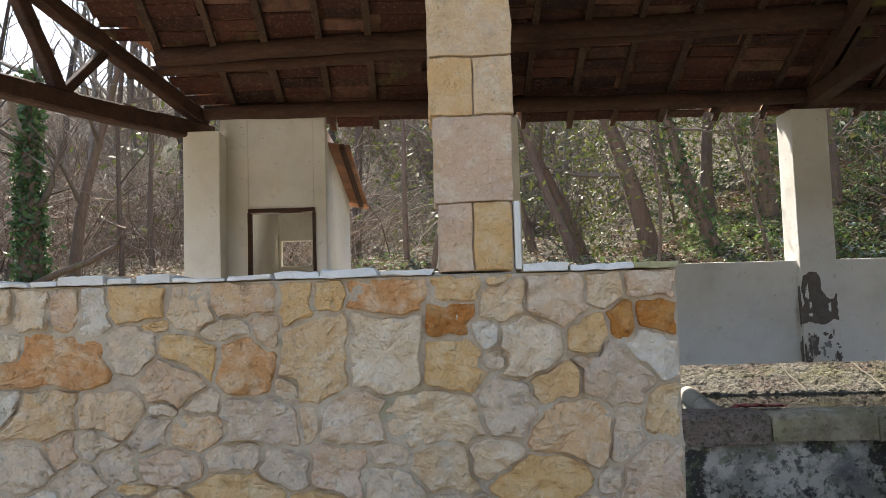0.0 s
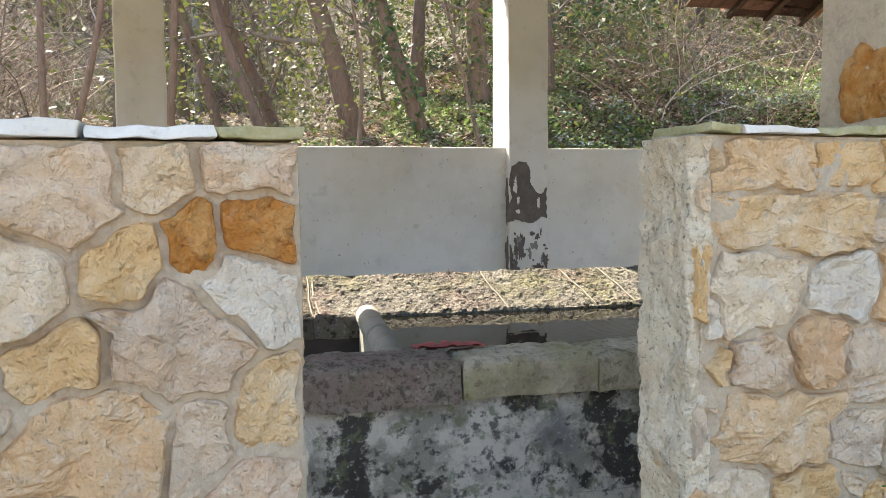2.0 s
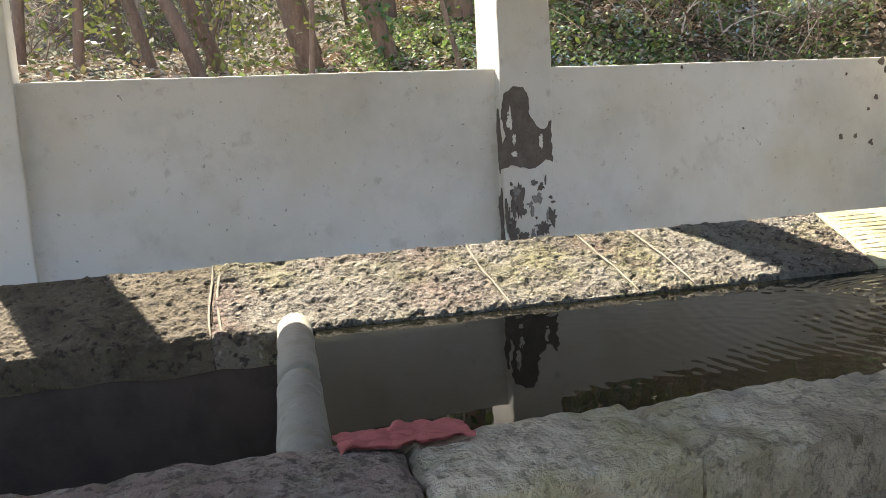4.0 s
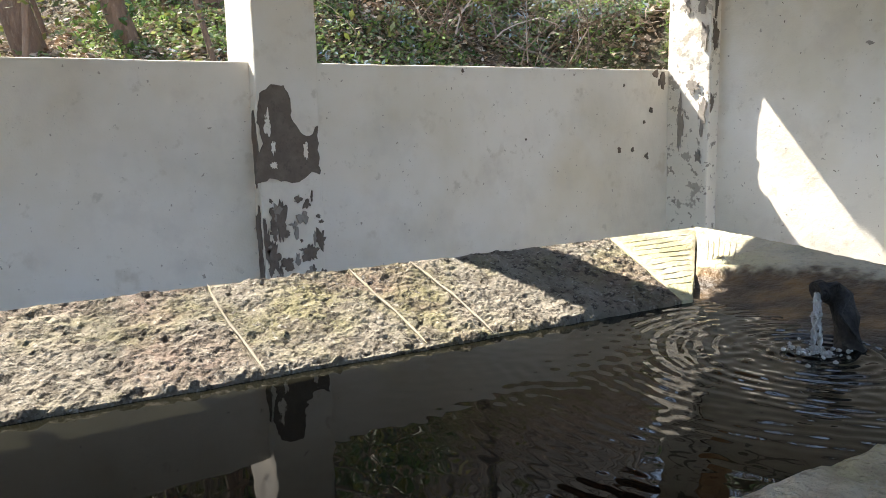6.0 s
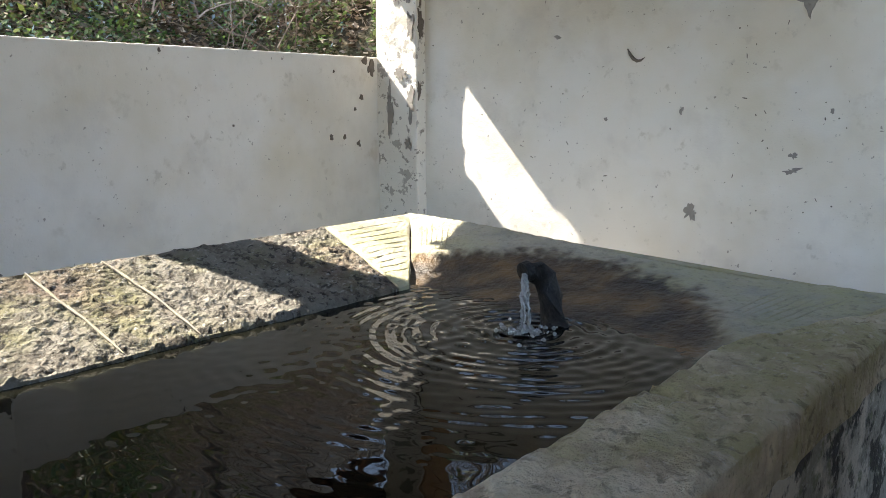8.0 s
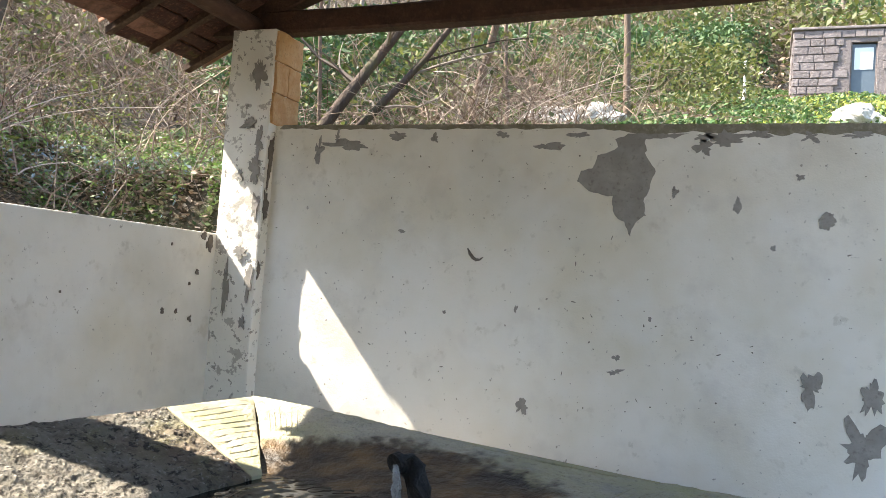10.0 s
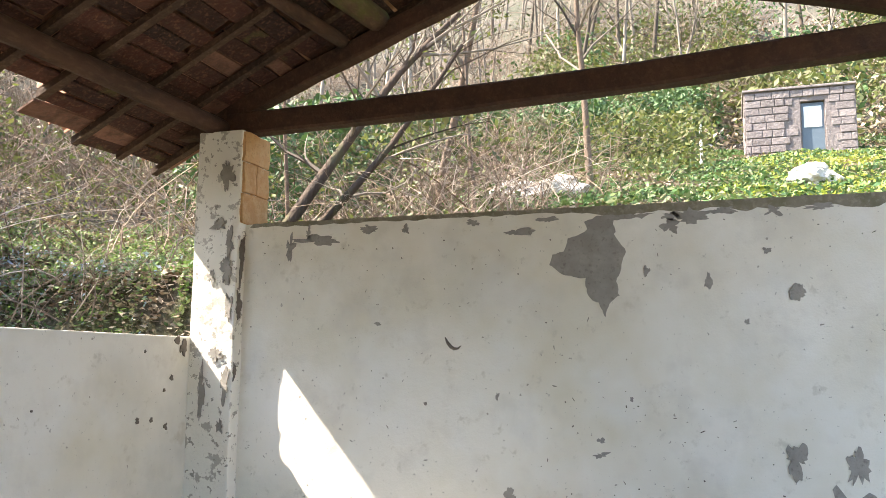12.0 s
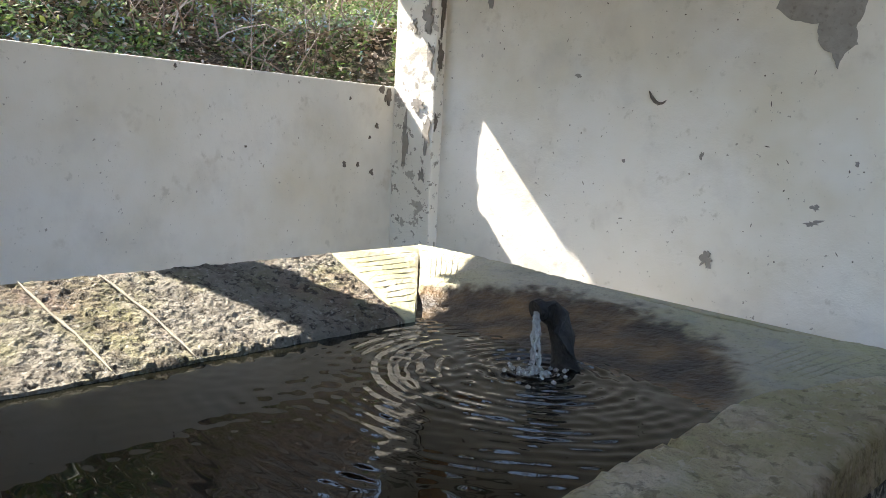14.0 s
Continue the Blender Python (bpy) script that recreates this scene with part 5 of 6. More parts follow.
def tree(x, y, h, r, lean, seed, label, counts=(9, 5, 3), leaves=0, ivy=0, leaf_mat=None, category="tree", bark=None):
    rg = random.Random(seed)
    z = gz(x, y) - .1
    if y > 12:
        h = min(h, max(2.2, 1.5 + (y - 10.3) * 1.12 - z))
    out = [([], []), ([], []), 2, [], counts]
    ob = thing("tree", label, category, "woodland trees", at=(x, y, z))
    branchy((0, 0, 0), (lean[0], lean[1], 1), h, r, 0, rg, out, .05)
    arrays_object("trunk", out[0][0], out[0][1], bark or M_BARK, ob, smooth=True)
    if out[1][0]:
        arrays_object("crown", out[1][0], out[1][1], M_TWIG, ob)
    if leaves and out[3]:
        pts = np.array([tuple(p) for p in out[3]])
        V, F = leaf_quads(pts[nrng.integers(0, len(pts), leaves)], .045, nrng, .3, .12)
        numpy_object("crown", V, F, leaf_mat or M_SPRING, ob)
    if ivy:
        tr = np.array([tuple(p) for p in out[0][0]])
        ix = nrng.integers(0, len(tr) - 8, ivy)
        f = nrng.random((ivy, 1))
        V, F = leaf_quads(tr[ix] * (1 - f) + tr[ix + 7] * f, .06, nrng, .1, .07)
        numpy_object("ivy", V, F, M_IVY, ob)
    return ob


BIG = [(4.1, 15.4, 9, .17, (-.24, 0), 0, "brown leaning woodland trunk behind the parapet"), (4.95, 14.6, 8, .12, (-.36, .05), 900, "leaning trunk wrapped in dark ivy"), (5.5, 16.4, 9, .12, (-.10, 0), 0, "slim upright woodland trunk"),
       (6.05, 15.0, 9, .17, (-.02, 0), 250, "stout upright trunk with some ivy"), (7.1, 14.8, 8, .12, (.10, 0), 0, "grey trunk at the foot of the bank"), (3.1, 16.5, 8, .10, (-.3, 0), 0, "thin leaning bare trunk"), (2.7, 15.2, 8, .085, (-.28, 0), 0, "thin leaning bare trunk"),
       (2.2, 17.0, 9, .09, (-.2, .1), 0, "thin grey bare tree"), (1.3, 15.0, 8, .06, (.12, 0), 0, "pale slender leafless sapling"), (.6, 16, 8, .07, (.05, 0), 0, "pale slender leafless sapling"), (-.3, 15.2, 8, .05, (.08, 0), 0, "pale slender leafless sapling"), (0.1, 14.0, 7, .045, (.2, 0), 0, "pale slender leafless sapling"),
       (8.6, 18, 9, .12, (-.1, 0), 0, "bare tree high on the bank"), (10.4, 19, 9, .13, (.05, 0), 200, "bare tree high on the bank"), (7.6, 20, 10, .12, (-.1, 0), 0, "bare grey tree in the wood"), (5.9, 20.5, 10, .12, (-.15, 0), 300, "ivied bare tree in the wood"), (1.8, 21, 10, .12, (-.1, 0), 0, "bare grey tree in the wood"), (-1.5, 19, 10, .1, (.06, 0), 0, "bare grey tree in the wood"),
       (-6.1, 13.7, 11, .19, (.03, 0), 3400, "tall trunk thickly wrapped in green ivy"), (-5.75, 14.4, 11, .1, (.02, 0), 0, "grey straight trunk beside the ivied one"), (-5.0, 14.5, 9, .045, (.05, 0), 0, "slim brown leafless sapling"), (-4.8, 15.5, 9, .05, (-.1, 0), 0, "slim brown leafless sapling")]
for k, (x, y, h, r, lean, ivy, label) in enumerate(BIG):
    tree(x, y, h, r * 1.12, lean, 30 + k, label, (8, 5, 3), 0, ivy)
for k, (x, y, h) in enumerate(((3.6, 13.6, 4.2), (4.6, 17, 6), (2.9, 18.5, 6), (5.4, 13.3, 3.4), (5.3, 18, 6.5), (6.7, 17.2, 6), (7.9, 16.5, 5), (3.4, 20, 7), (6.3, 22, 7), (4.2, 23, 7), (-7.2, 12.6, 5), (13.5, 9.2, 4), (16, 10.6, 5), (12.2, 11.5, 4.2), (19, 12.5, 6), (23, 12, 6))):
    tree(x, y, h, .035, (random.Random(k).uniform(-.3, .3), 0), 80 + k, "young tree with fresh yellow-green leaves", (9, 5, 3), 500, 0, M_SPRING, "sapling")
# these two trunks stand in shade, painted in through the darker bark
tree(10.3, 10.85, 4.4, .085, (.4, -.5), 140, "leaning many-stemmed bare tree behind the end wall", (12, 6, 3), 60, bark=M_BARK_SHADED)
tree(10.6, 10.7, 3.6, .06, (.5, -.75), 141, "leaning bare stem behind the end wall", (10, 6, 3), 40, bark=M_BARK_SHADED)
tree(14, 10, 6, .07, (-.1, -.2), 142, "pale bare tree on the terrace", (12, 6, 3), 120)
tree(18.5, 8.3, 6, .08, (-.15, .1), 143, "pale bare tree on the terrace", (12, 6, 3), 150)
fallen = thing("fallen_branch", "bent dead branch lying against the undergrowth", "branch", at=(-5.2, 13.4, gz(-5.2, 13.4)))
vs, fs = tube([(-.9, 0, .1), (-.4, .1, .35), (.1, 0, .5), (.5, .1, .75), (.65, 0, 1.0), (.4, 0, 1.1)], [.06, .06, .05, .045, .03, .015], 8)
arrays_object("bough", vs, fs, M_BARK, fallen, smooth=True)


def bramble(seed, stems, reach, up):
    rg = random.Random(seed)
    V, F = [], []
    for _ in range(stems):
        a = rg.uniform(0, 6.283)
        p = Vector((rg.gauss(0, reach * .25), rg.gauss(0, reach * .25), -.05))
        d = Vector((math.cos(a) * .5, math.sin(a) * .5, rg.uniform(.5, 1.3)))
        pts = [p]
        for k in range(6):
            d = d + Vector((rg.gauss(0, .22), rg.gauss(0, .22), -.22 * rg.random()))
            p = p + d.normalized() * reach * rg.uniform(.12, .26) * up
            pts.append(p)
        r = rg.uniform(.003, .009)
        vs, fs = tube(pts, [r * (1 - .12 * k) for k in range(7)], 3, False)
        o = len(V)
        V.extend(vs)
        F.extend(tuple(o + i for i in f) for f in fs)
        for _k in range(3):
            q = pts[rg.randint(2, 5)]
            e = q + Vector((rg.gauss(0, .22), rg.gauss(0, .22), rg.gauss(.08, .15))) * reach * .6
            vs, fs = tube([q, (q + e) / 2 + Vector((0, 0, .03)), e], [r * .5, r * .4, .0015], 3, False)
            o = len(V)
            V.extend(vs)
            F.extend(tuple(o + i for i in f) for f in fs)
    return V, F


SHRUBS = [bramble(k, 46, 1.3, 1.0) for k in range(3)]
shrub_mesh = []
for V, F in SHRUBS:
    ob = thing("shrub", "tangled leafless bramble on the bank", "shrub", "brambles", at=(0, 0, 0))
    arrays_object("thicket", V, F, M_BRUSH, ob)
    shrub_mesh.append(ob)
rg = random.Random(21)
spots = [(11.6, 9.6), (12.4, 8.9), (11.2, 8.7), (12.9, 9.8), (13.6, 8.6), (11.9, 10.6), (13.2, 11.2), (10.6, 11.6), (9.6, 12.6), (9.2, 14.4), (8.3, 13.6), (10.2, 15.5), (7.8, 15.6), (11.5, 13), (-4, 15.5), (-5.2, 16.5), (-6.6, 15.8), (-3.2, 17), (-7.5, 17.5), (-2.4, 15), (-1.6, 16.5), (15.5, 10.5), (17, 9.6), (14.8, 7.9)]
for k, (x, y) in enumerate(spots):
    s = rg.uniform(.9, 1.5)
    m = Matrix.Translation((x, y, gz(x, y) - .05)) @ Matrix.Rotation(rg.uniform(0, 6.28), 4, "Z")
    if k < 3:
        shrub_mesh[k].matrix_basis = m
        shrub_mesh[k].scale = (s, s, s)
    else:
        ob = copy_thing(shrub_mesh[k % 3], m)
        ob.scale = (s, s, s)


def merged(template, places, rg):
    """Copies of a (verts, faces) template joined: places are (x, y, z, scale)."""
    T, F = np.array([tuple(v) for v in template[0]]), [f for f in template[1]]
    quads = np.array([f for f in F if len(f) == 4])
    Vs, Fs = [], []
    for k, (x, y, z, s) in enumerate(places):
        a = rg.uniform(0, 6.283)
        R = np.array(((math.cos(a), -math.sin(a), 0), (math.sin(a), math.cos(a), 0), (0, 0, 1)))
        Vs.append(T @ R.T * s + (x, y, z))
        Fs.append(quads + k * len(T))
    return np.concatenate(Vs), np.concatenate(Fs)


thicket = []
for _ in range(330):
    x, y = rg.uniform(-34, 20), 17 + 34 * rg.random() ** 1.3
    if -1 < x < 8 and y < 22:
        continue
    if x > 6 and y < 20:
        continue
    thicket.append((x, y, gz(x, y) - .1, rg.uniform(1.2, 2.8)))
for _ in range(220):
    x, y = rg.uniform(14, 60), rg.uniform(4, 34)
    if y < 12 - .1 * x and x < 33:
        continue
    thicket.append((x, y, gz(x, y) - .1, rg.uniform(1.0, 2.4)))
for k in range(3):
    V, F = merged(SHRUBS[k], thicket[k::3], rg)
    tagged(numpy_object("thicket", V, F, M_BRUSH), "brown winter thicket covering the hillside", "thicket", kind="stuff")
far = []
for k in range(3):
    out = [([], []), ([], []), 2, [], (11, 5, 2)]
    branchy((0, 0, 0), (.04 * k - .04, .03, 1), 9, .11, 0, random.Random(300 + k), out, .05, 6)
    o = len(out[0][0])
    far.append((out[0][0] + out[1][0], out[0][1] + [tuple(o + i for i in f) for f in out[1][1]]))
places = []
while len(places) < 250:
    x, y = rg.uniform(-48, 60), rg.uniform(19, 80)
    places.append((x, y, gz(x, y) - .2, rg.uniform(.7, 1.35)))
while len(places) < 380:
    x, y = rg.uniform(31, 70), rg.uniform(-20, 34)
    places.append((x, y, gz(x, y) - .2, rg.uniform(.7, 1.2)))
for k in range(3):
    V, F = merged(far[k], places[k::3], rg)
    tagged(numpy_object("far_woods", V, F, M_TWIG), "bare grey winter woodland on the hill", "woodland", kind="stuff")


def heights(X, Y):
    return np.array([gz(a, b) for a, b in zip(X, Y)])


def scatter(n, x0, x1, y0, y1, size, m, name, label, lift, flat=.6, keep=None, power=1.0, sp=.02):
    X, Y = nrng.uniform(x0, x1, n), y0 + (y1 - y0) * nrng.random(n) ** power
    ok = (Y > 10.95) | (X > 9.15) | (X < -7)
    if keep:
        ok &= np.array([keep(a, b) for a, b in zip(X, Y)])
    X, Y = X[ok], Y[ok]
    P = np.stack([X, Y, heights(X, Y) + lift * nrng.random(len(X))], 1)
    V, F = leaf_quads(P, size, nrng, flat, sp)
    ob = numpy_object(name, V, F, m)
    return tagged(ob, label, "ground cover", kind="stuff")


clump = lambda s, lo: (lambda a, b: noise.noise((a * s, b * s, 3.3)) > lo)
scatter(70000, -8, 15, 10.95, 24, .045, M_LITTER, "leaf_litter", "dead brown leaves on the bank", .05, .75, None, 1.5)
scatter(80000, 4.5, 13, 10.95, 16.5, .036, M_HERB, "bank_herbs", "low green herbs on the shady bank", .14, .4, lambda a, b: noise.noise((a * .9, b * .9, 3.3)) + .7 * noise.noise((a * 2.6, b * 2.6, 1.3)) > -.12 - .4 * smooth01((13.6 - b) / 1.4), 1.3)
scatter(70000, 4, 14, 11.5, 17.5, .04, M_LITTER, "bank_litter", "pale dead leaves strewn over the bank", .07, .7, None, 1.1)
scatter(12000, 5.5, 12, 11, 19, .045, M_IVY, "bank_ivy", "dark ivy trailing over the bank", .10, .4, clump(1.3, .2), 1.1)
scatter(7000, -4, 6, 11, 18, .05, M_HERB, "wood_herbs", "sparse green herbs below the trees", .10, .4, clump(.6, .15), 1.2)
scatter(5200, 5, 10.5, 11.2, 14, .034, M_FLOWER, "blue_flowers", "pale blue wildflowers among the herbs", .18, .2, clump(2.4, .12))
scatter(5500, 8.2, 13, 13.2, 16.5, .035, M_SPRING, "bank_shoots", "leafy yellow-green shoots above the bank", 1.1, .2, lambda a, b: noise.noise((a * .8, b * .8, 51)) > -.05)
scatter(110000, 9.2, 32, -6, 12, .06, M_TERRACE, "terrace_herbs", "bright green herbs on the terrace", .12, .35, lambda a, b: noise.noise((a * .3, b * .3, 8)) > -.22)
scatter(60000, 9.2, 34, -8, 16, .06, M_LITTER, "terrace_litter", "dry grass and leaves on the terrace", .05, .7, lambda a, b: noise.noise((a * .3, b * .3, 8)) < .1)
scatter(40000, 14, 34, -8, 6.5, .065, M_YELLOW, "terrace_grass", "sunlit yellow-green grass near the hut", .10, .3, lambda a, b: b < 6.5 - .12 * (a - 14) and noise.noise((a * .4, b * .4, 2)) > -.15)
scatter(44000, 12, 45, 6, 24, .075, M_SPRING, "slope_greenery", "yellow-green spring growth on the slope", 1.6, .2, lambda a, b: noise.noise((a * .22, b * .22, 12)) > -.05)
scatter(16000, -8, 16, 17, 34, .09, M_SPRING, "wood_greenery", "yellow-green spring leaves in the wood", 3.6, .2, lambda a, b: noise.noise((a * .25, b * .25, 15)) > .05)
for cx, cy, n_ in ((25, 13.5, 9000), (29, 10.5, 7000), (21, 15, 6000), (33, 8, 7000), (15, 13.5, 4000), (9.5, 18.5, 2500)):
    scatter(n_ * 2, cx - 3, cx + 3, cy - 2.5, cy + 2.5, .10, M_IVY, "ivy_thicket", "dark evergreen ivy thicket on the slope", 2.2, .1, lambda a, b: math.hypot(a - cx, (b - cy) * 1.2) < 2.1 + 1.2 * noise.noise((a * .8, b * .8, 1)))
scatter(36000, 30, 54, -14, 16, .15, M_SPRING, "hill_brush", "yellow-green growth on the far slope", 2.6, .2, lambda a, b: noise.noise((a * .2, b * .2, 31)) > -.12)
scatter(12000, 32, 54, -14, 16, .15, M_IVY, "hill_ivy", "dark ivy on the far slope", 3.0, .2, lambda a, b: noise.noise((a * .2, b * .2, 41)) > .12)
scatter(16000, 30, 54, -14, 16, .14, M_LITTER, "hill_litter", "dry brown brush on the far slope", .8, .3)
scatter(11000, 1, 9, 12.8, 21, .055, M_SPRING, "sapling_leaves", "bright young leaves among the trunks", 2.8, .2, lambda a, b: noise.noise((a * .6, b * .6, 25)) > -.05)
scatter(9000, -12, -6.5, 9, 15, .08, M_IVY, "evergreen_bush", "glossy dark evergreen bush", 1.5, .1, lambda a, b: math.hypot(a + 8.3, b - 12) < 1.6)


scatter(260, 27.3, 28.7, 11.6, 12.5, .07, M_PINK, "pink_flowers", "patch of pink flowers on the terrace", .25, .2)


def boulder(x, y, sx, sz, seed, label):
    bm = bmesh.new()
    bmesh.ops.create_icosphere(bm, subdivisions=4, radius=1)
    for q in bm.verts:
        n_ = noise.noise(q.co * 1.2 + Vector((seed, 0, 0))) * .45 + noise.noise(q.co * 3 + Vector((seed, 0, 0))) * .2 + noise.noise(q.co * 8) * .06
        q.co *= 1 + n_
        q.co.x *= sx * .7
        q.co.y *= sx
        q.co.z *= sz
    ob = mesh_object("boulder", bm, M_ROCK, None, label)
    ob.location = (x, y, gz(x, y) + sz * .25)
    return tagged(ob, category="boulder", group="terrace boulders")


boulder(17.9, 8.8, .5, .26, 1.0, "jagged white limestone boulder in the grass")
boulder(18.1, 9.7, .3, .18, 5.0, "small white limestone boulder in the grass")
boulder(17.3, 9.5, .5, .25, 9.0, "small grey limestone boulder in the grass")
boulder(18.0, 4.3, .42, .26, 13.0, "pale rounded boulder on the sunny grass")
boulder(26, 0.6, 1.1, .6, 17.0, "pale boulder beside the hut")
stake = thing("stake", "thin pale wooden stake standing on the terrace", "stake", at=(26, 6.4, gz(26, 6.4)))
vs, fs = tube([(0, 0, -.1), (.02, 0, .6), (0, .01, 1.2)], [.04, .04, .035], 8)
arrays_object("shaft", vs, fs, M_COPING, stake)

# small stone hut on the terrace
HX, HY0, HY1 = 26.6, 2.35, 5.2
hz = gz(HX, 3.6) - .15
hut = thing("stone_hut", "small windowless hut of rough grey blocks with a blue-grey door", "hut", at=(HX, 3.6, hz))
DY0, DY1, DZ = 3.12, 3.76, 1.75
H_HUT, DEEP = 2.12, 2.6


def hut_part(nm, bm, m, lab=""):
    bm.transform(Matrix.Translation(-hut.location))
    return part(nm, bm, m, hut, lab)


W0, W1 = HY0, HY1
for a, b in (((HX, W0, hz - .4), (HX + .3, DY0, hz + H_HUT)), ((HX, DY1, hz - .4), (HX + .3, W1, hz + H_HUT)), ((HX + .002, DY0, hz + DZ), (HX + .298, DY1, hz + H_HUT))):
    hut_part("front_wall", box_bm(a, b, .01), M_BLOCK)
hut_part("side_wall", box_bm((HX + .303, W1 - .3, hz - .4), (HX + DEEP, W1 - .002, hz + H_HUT), .01), M_BLOCK)
hut_part("side_wall", box_bm((HX + .303, W0, hz - .4), (HX + DEEP, W0 + .3, hz + H_HUT), .01), M_BLOCK)
hut_part("rear_wall", box_bm((HX + DEEP - .3, W0 + .303, hz - .4), (HX + DEEP - .002, W1 - .303, hz + H_HUT), .01), M_BLOCK)
hut_part("flat_roof", box_bm((HX - .07, W0 - .03, hz + H_HUT + .003), (HX + DEEP + .03, W1 + .07, hz + H_HUT + .08), .02, 3, .01), M_BLOCK)
hut_door = hut_part("door", box_bm((HX + .09, DY0 + .03, hz - .1), (HX + .14, DY1 - .03, hz + DZ - .03), .006), M_DOOR, "blue-grey metal door with a pale upper pane")
bm = box_bm((HX + .075, DY0 + .09, hz + 1.02), (HX + .088, DY1 - .09, hz + 1.62), .003)
bm.transform(Matrix.Translation(-hut.location))
part("pane", bm, M_PANE, hut_door, "pale reflecting pane")
for a, b in (((HX + .05, DY0 - .0, hz - .1), (HX + .16, DY0 + .03, hz + DZ)), ((HX + .05, DY1 - .03, hz - .1), (HX + .16, DY1, hz + DZ))):
    hut_part("door_frame", box_bm(a, b, .004), M_BLOCK)

# weeds at the foot of the front wall
bank = []
for k in range(9):
    x = 2.95 + k * .24 + rg.uniform(-.1, .1)
    weed = thing("weed", "leafy green weed at the foot of the stone wall", "weed", "weeds by the wall", at=(x, FY_R - .12 - .05 * (k % 2), -0.2))
    h = .46 + .1 * (k % 3)
    st_v, st_f, lp = [], [], []
    for s in range(7):
        a = rg.uniform(0, 6.28)
        tip = Vector((math.cos(a) * .12, math.sin(a) * .09 - .03, h * rg.uniform(.7, 1.1)))
        vs, fs = tube([(0, 0, 0), tip * .5 + Vector((0, 0, .04)), tip], [.004, .003, .002], 4, False)
        o = len(st_v)
        st_v += vs
        st_f += [tuple(o + i for i in f) for f in fs]
        lp += [tuple(tip * rg.uniform(.45, 1)) for _ in range(12)]
    arrays_object("stalks", st_v, st_f, M_HERB, weed)
    V, F = leaf_quads(lp, .035, nrng, .3, .025)
    numpy_object("leaves", V, F, M_HERB, weed)

# rough blocks of the hut's walls
brg = random.Random(77)


def hut_courses(a0, a1, place, skip):
    z = -.1
    row = 0
    while z < H_HUT - .1:
        a = a0 - .2 * (row % 2)
        while a < a1:
            b = min(a + brg.uniform(.22, .5), a1)
            s0 = max(a, a0)
            if b - s0 > .1 and not skip((s0 + b) / 2, z):
                pts = []
                for h in (0, .02 + brg.uniform(0, .025)):
                    pts += [place(p, q, h) for p, q in ((s0 + .01, z + .01), (b - .01, z + .01), (b - .01, z + .205), (s0 + .01, z + .205))]
                bm = hexa_bm(pts, .015)
                bmesh.ops.recalc_face_normals(bm, faces=bm.faces[:])
                part("block", bm, M_BLOCK, hut)
            a = b
        z += .22
        row += 1


hut_courses(W0, W1, lambda a, q, h: (-h + .003, a - 3.6, q), lambda a, q: DY0 - .2 < a < DY1 + .2 and q < DZ)
hut_courses(0, DEEP, lambda a, q, h: (a, W1 - 3.6 + h - .004, q), lambda a, q: False)
# ---- separate pieces of walls and roof ----
rng = random.Random(9)


def mortar_face(parent, x0, x1, z0, z1, y0, seed):
    """Uneven pointing that laps over some of the stones' edges."""
    def at(u, v):
        x, z = x0 + (x1 - x0) * u, z0 + (z1 - z0) * v
        h = .001 + .015 * noise.noise((x * 7, z * 7, seed)) + .009 * noise.noise((x * 19, z * 19, seed)) + .005 * noise.noise((x * 45, z * 45, seed))
        return (x, y0 - h, z)
    vs, fs = grid_arrays(int((x1 - x0) / .022), int((z1 - z0) / .022), at)
    arrays_object("pointing", vs, fs, M_MORTAR, parent, "rough tan pointing between the stones", True)


mortar_face(wall_left, -3.2, 1.312, -0.2, TOP_L - .006, FY_L - .004, 3.0)
mortar_face(wall_right, RX_JAMB + .03, 5.86, -0.2, TOP_R - .006, FY_R - .004, 8.0)
flat_front = lambda y0: (lambda a, b, h: (a, y0 - h, b))
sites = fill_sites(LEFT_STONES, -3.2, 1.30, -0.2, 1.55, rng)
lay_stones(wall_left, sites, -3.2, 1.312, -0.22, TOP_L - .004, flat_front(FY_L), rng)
rest_v, rest_f = [], []
for poly, kind_of in cells(fill_sites([], -5.4, -3.2, -0.2, 1.55, rng), -5.4, -3.2, -0.22, TOP_L - .004):
    vs, fs = stone_mesh(poly, flat_front(FY_L), rng)
    o = len(rest_v)
    rest_v += vs
    rest_f += [tuple(o + i for i in f) for f in fs]
tagged(arrays_object("more_stones", rest_v, rest_f, M_STONE[0], wall_left), "further cream stones of the wall", kind="stuff")
sites = fill_sites(RIGHT_STONES, 2.56, 5.85, -0.2, 1.58, rng)
lay_stones(wall_right, sites, 2.575, 5.86, -0.22, TOP_R - .004, flat_front(FY_R), rng)
# uneven plastered corner at the right side of the opening


def jamb_corner(u, v):
    z = -0.2 + (TOP_R + .19) * v
    if u < .35:
        x, y = 2.585 - .06 * u / .35, FY_R - .016
    elif u < .5:
        a = (u - .35) / .15 * math.pi / 2
        x, y = 2.525 - .018 * math.sin(a), FY_R - .016 + .018 * (1 - math.cos(a))
    else:
        x, y = 2.507, FY_R + .002 + .25 * (u - .5) / .5
    p = Vector((x, y, z))
    w = .022 * noise.noise(p * 4) + .018 * noise.noise(p * 10) + .013 * noise.noise(p * 24) + .008 * noise.noise(p * 55)
    return (x + abs(.5 + .5 * math.tanh((u - .3) * 9)) * w + .012 * (1 - v), y + (w if u < .5 else 0), z)


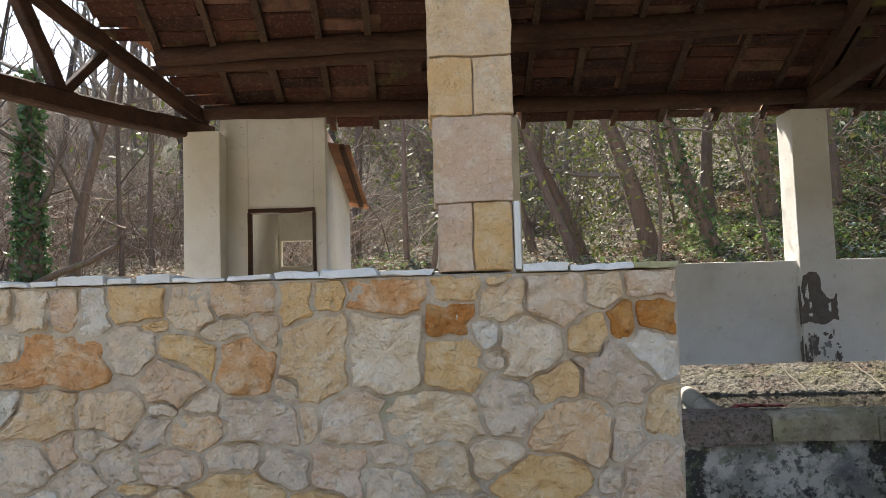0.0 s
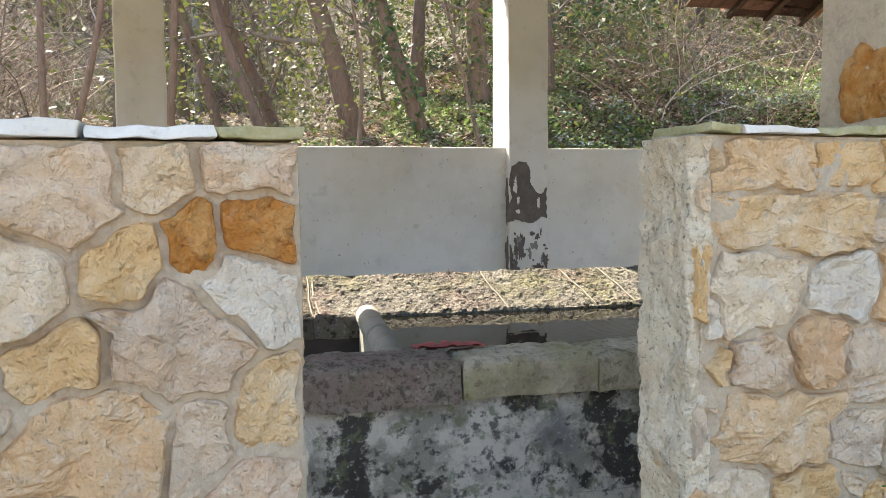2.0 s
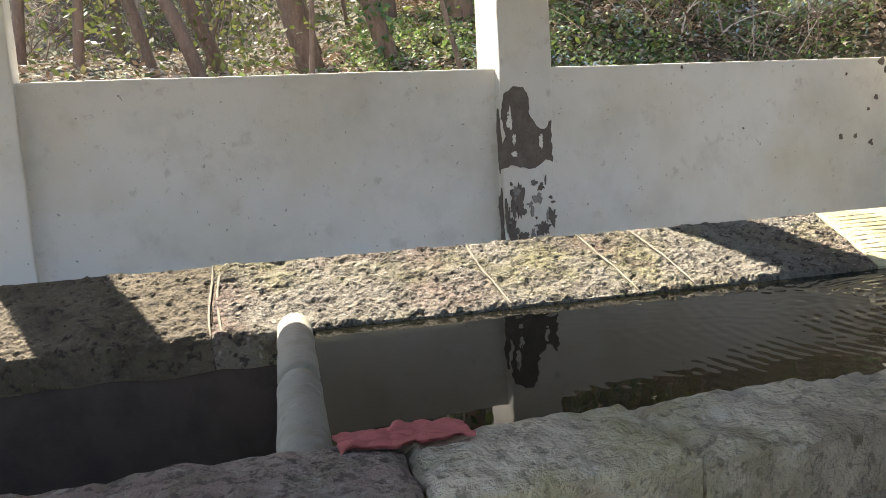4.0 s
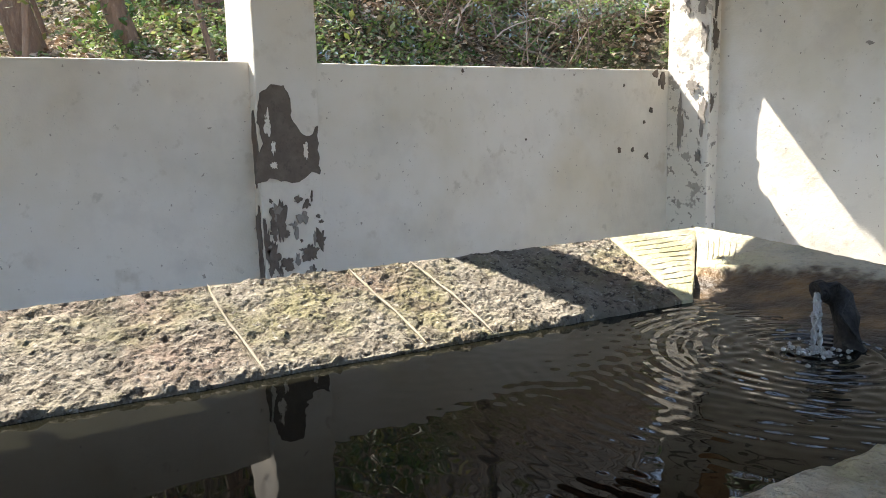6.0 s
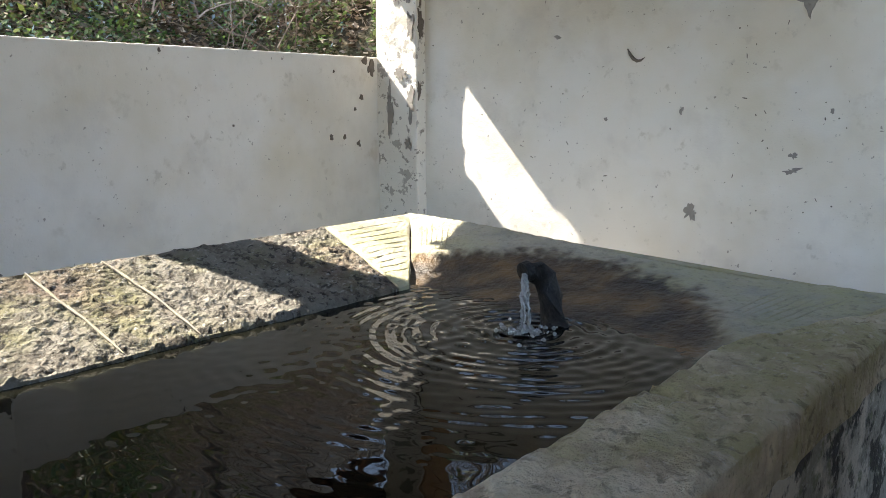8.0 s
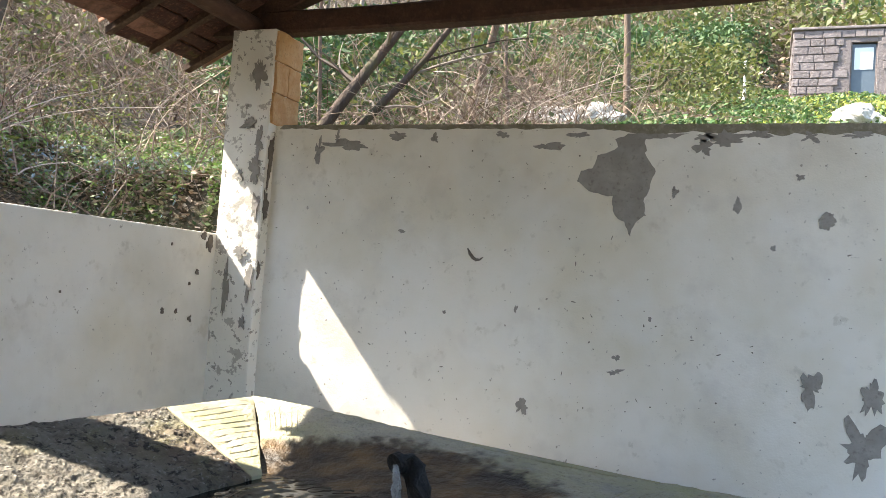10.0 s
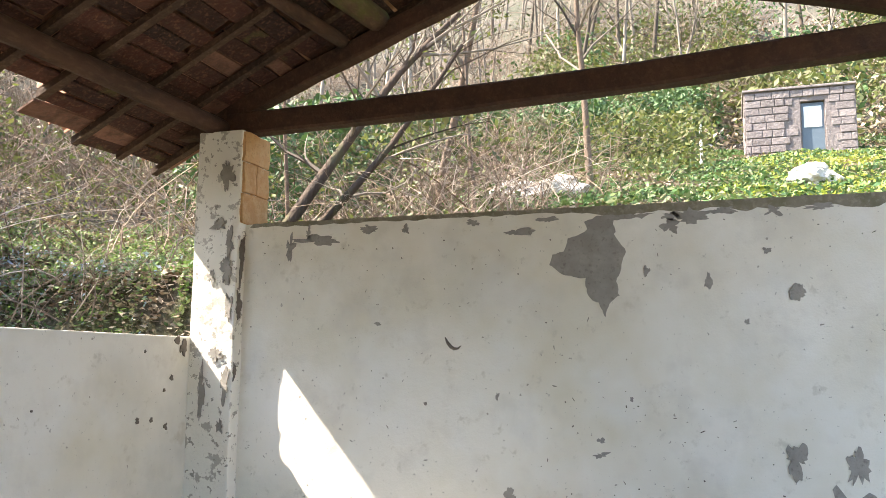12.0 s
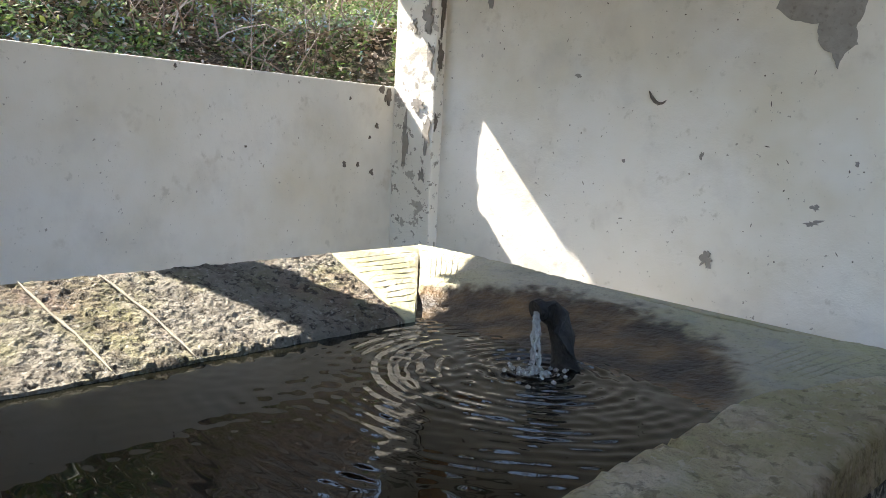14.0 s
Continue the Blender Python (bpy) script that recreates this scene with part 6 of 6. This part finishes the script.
vs, fs = grid_arrays(34, 150, jamb_corner)
arrays_object("corner_render", vs, fs, M_JAMB, wall_right, "rough pale mortar squaring off the wall's end", True)
for za, zb, kind_of in ((.18, .46, 0), (.52, .74, 5), (.98, 1.26, 3), (1.33, 1.45, 0)):
    poly = [Vector(q) for q in ((2.527, za + .02), (2.578, za), (2.585, zb - .02), (2.55, zb), (2.522, zb - .03))]
    vs, fs = stone_mesh(poly, lambda a, b, hh: (a, FY_R - .022 - hh, b), rng, .004, .012)
    arrays_object("stone", vs, fs, M_STONE[kind_of], wall_right)
# jamb stones in the two sides of the opening
z = -0.18
while z < 1.5:
    h = rng.uniform(.18, .32)
    top = min(z + h, 1.55)
    poly = [Vector(q) for q in ((FY_R + .04, z), (FY_R + .17, z + .01), (FY_R + .18, top), (FY_R + .05, top - .01))]
    vs, fs = stone_mesh(poly, lambda a, b, hh: (RX_JAMB + .004 - hh, a, b), rng, .015, .008)
    arrays_object("stone", vs, fs, M_STONE[rng.choice((0, 2, 0))], wall_right)
    poly = [Vector(q) for q in ((FY_L + .02, z), (FY_L + .31, z), (FY_L + .31, top), (FY_L + .02, top))]
    vs, fs = stone_mesh(poly, lambda a, b, hh: (1.314 + hh, a, b), rng, .015, .008)
    arrays_object("stone", vs, fs, M_STONE[rng.choice((0, 2, 3))], wall_left)
    z = top

# rounded tiles along the eaves
half = []
for k in range(9):
    t = math.pi * k / 8
    half.append((math.cos(t), math.sin(t)))
tv, tf = [], []
for ring, (yy, s) in enumerate(((0, .088), (.42, .075))):
    for r in (1.0, .84):
        tv += [(c * s * r, yy, q * s * r) for c, q in half]
for k in range(8):
    tf += [(k, k + 1, 19 + k, 18 + k), (9 + k + 1, 9 + k, 27 + k, 28 + k), (k + 1, k, 9 + k, 10 + k), (18 + k, 19 + k, 28 + k, 27 + k)]
tile_me = bpy.data.meshes.new("roof_tile")
tile_me.from_pydata(tv, [], tf)
tile_me.materials.append(M_TILE)
for side, ye, slope in ((1, EAVE_B + .05, .504), (-1, EAVE_F - .05, .30)):
    x = X_R - .06
    while x > left_edge(ye) - .1:
        ob = new("roof_tile", tile_me)
        ob.parent = roof
        ye2 = eave_b(x) + .04 if side > 0 else ye
        ob.matrix_basis = Matrix.Translation(Vector((x, ye2 + rng.uniform(-.02, .02), tile_z(ye2) + .05)) - roof.location) @ Matrix.Rotation((math.pi if side > 0 else 0) + rng.uniform(-.04, .04), 4, "Z") @ Matrix.Rotation(math.atan(slope), 4, "X")
        x -= .205
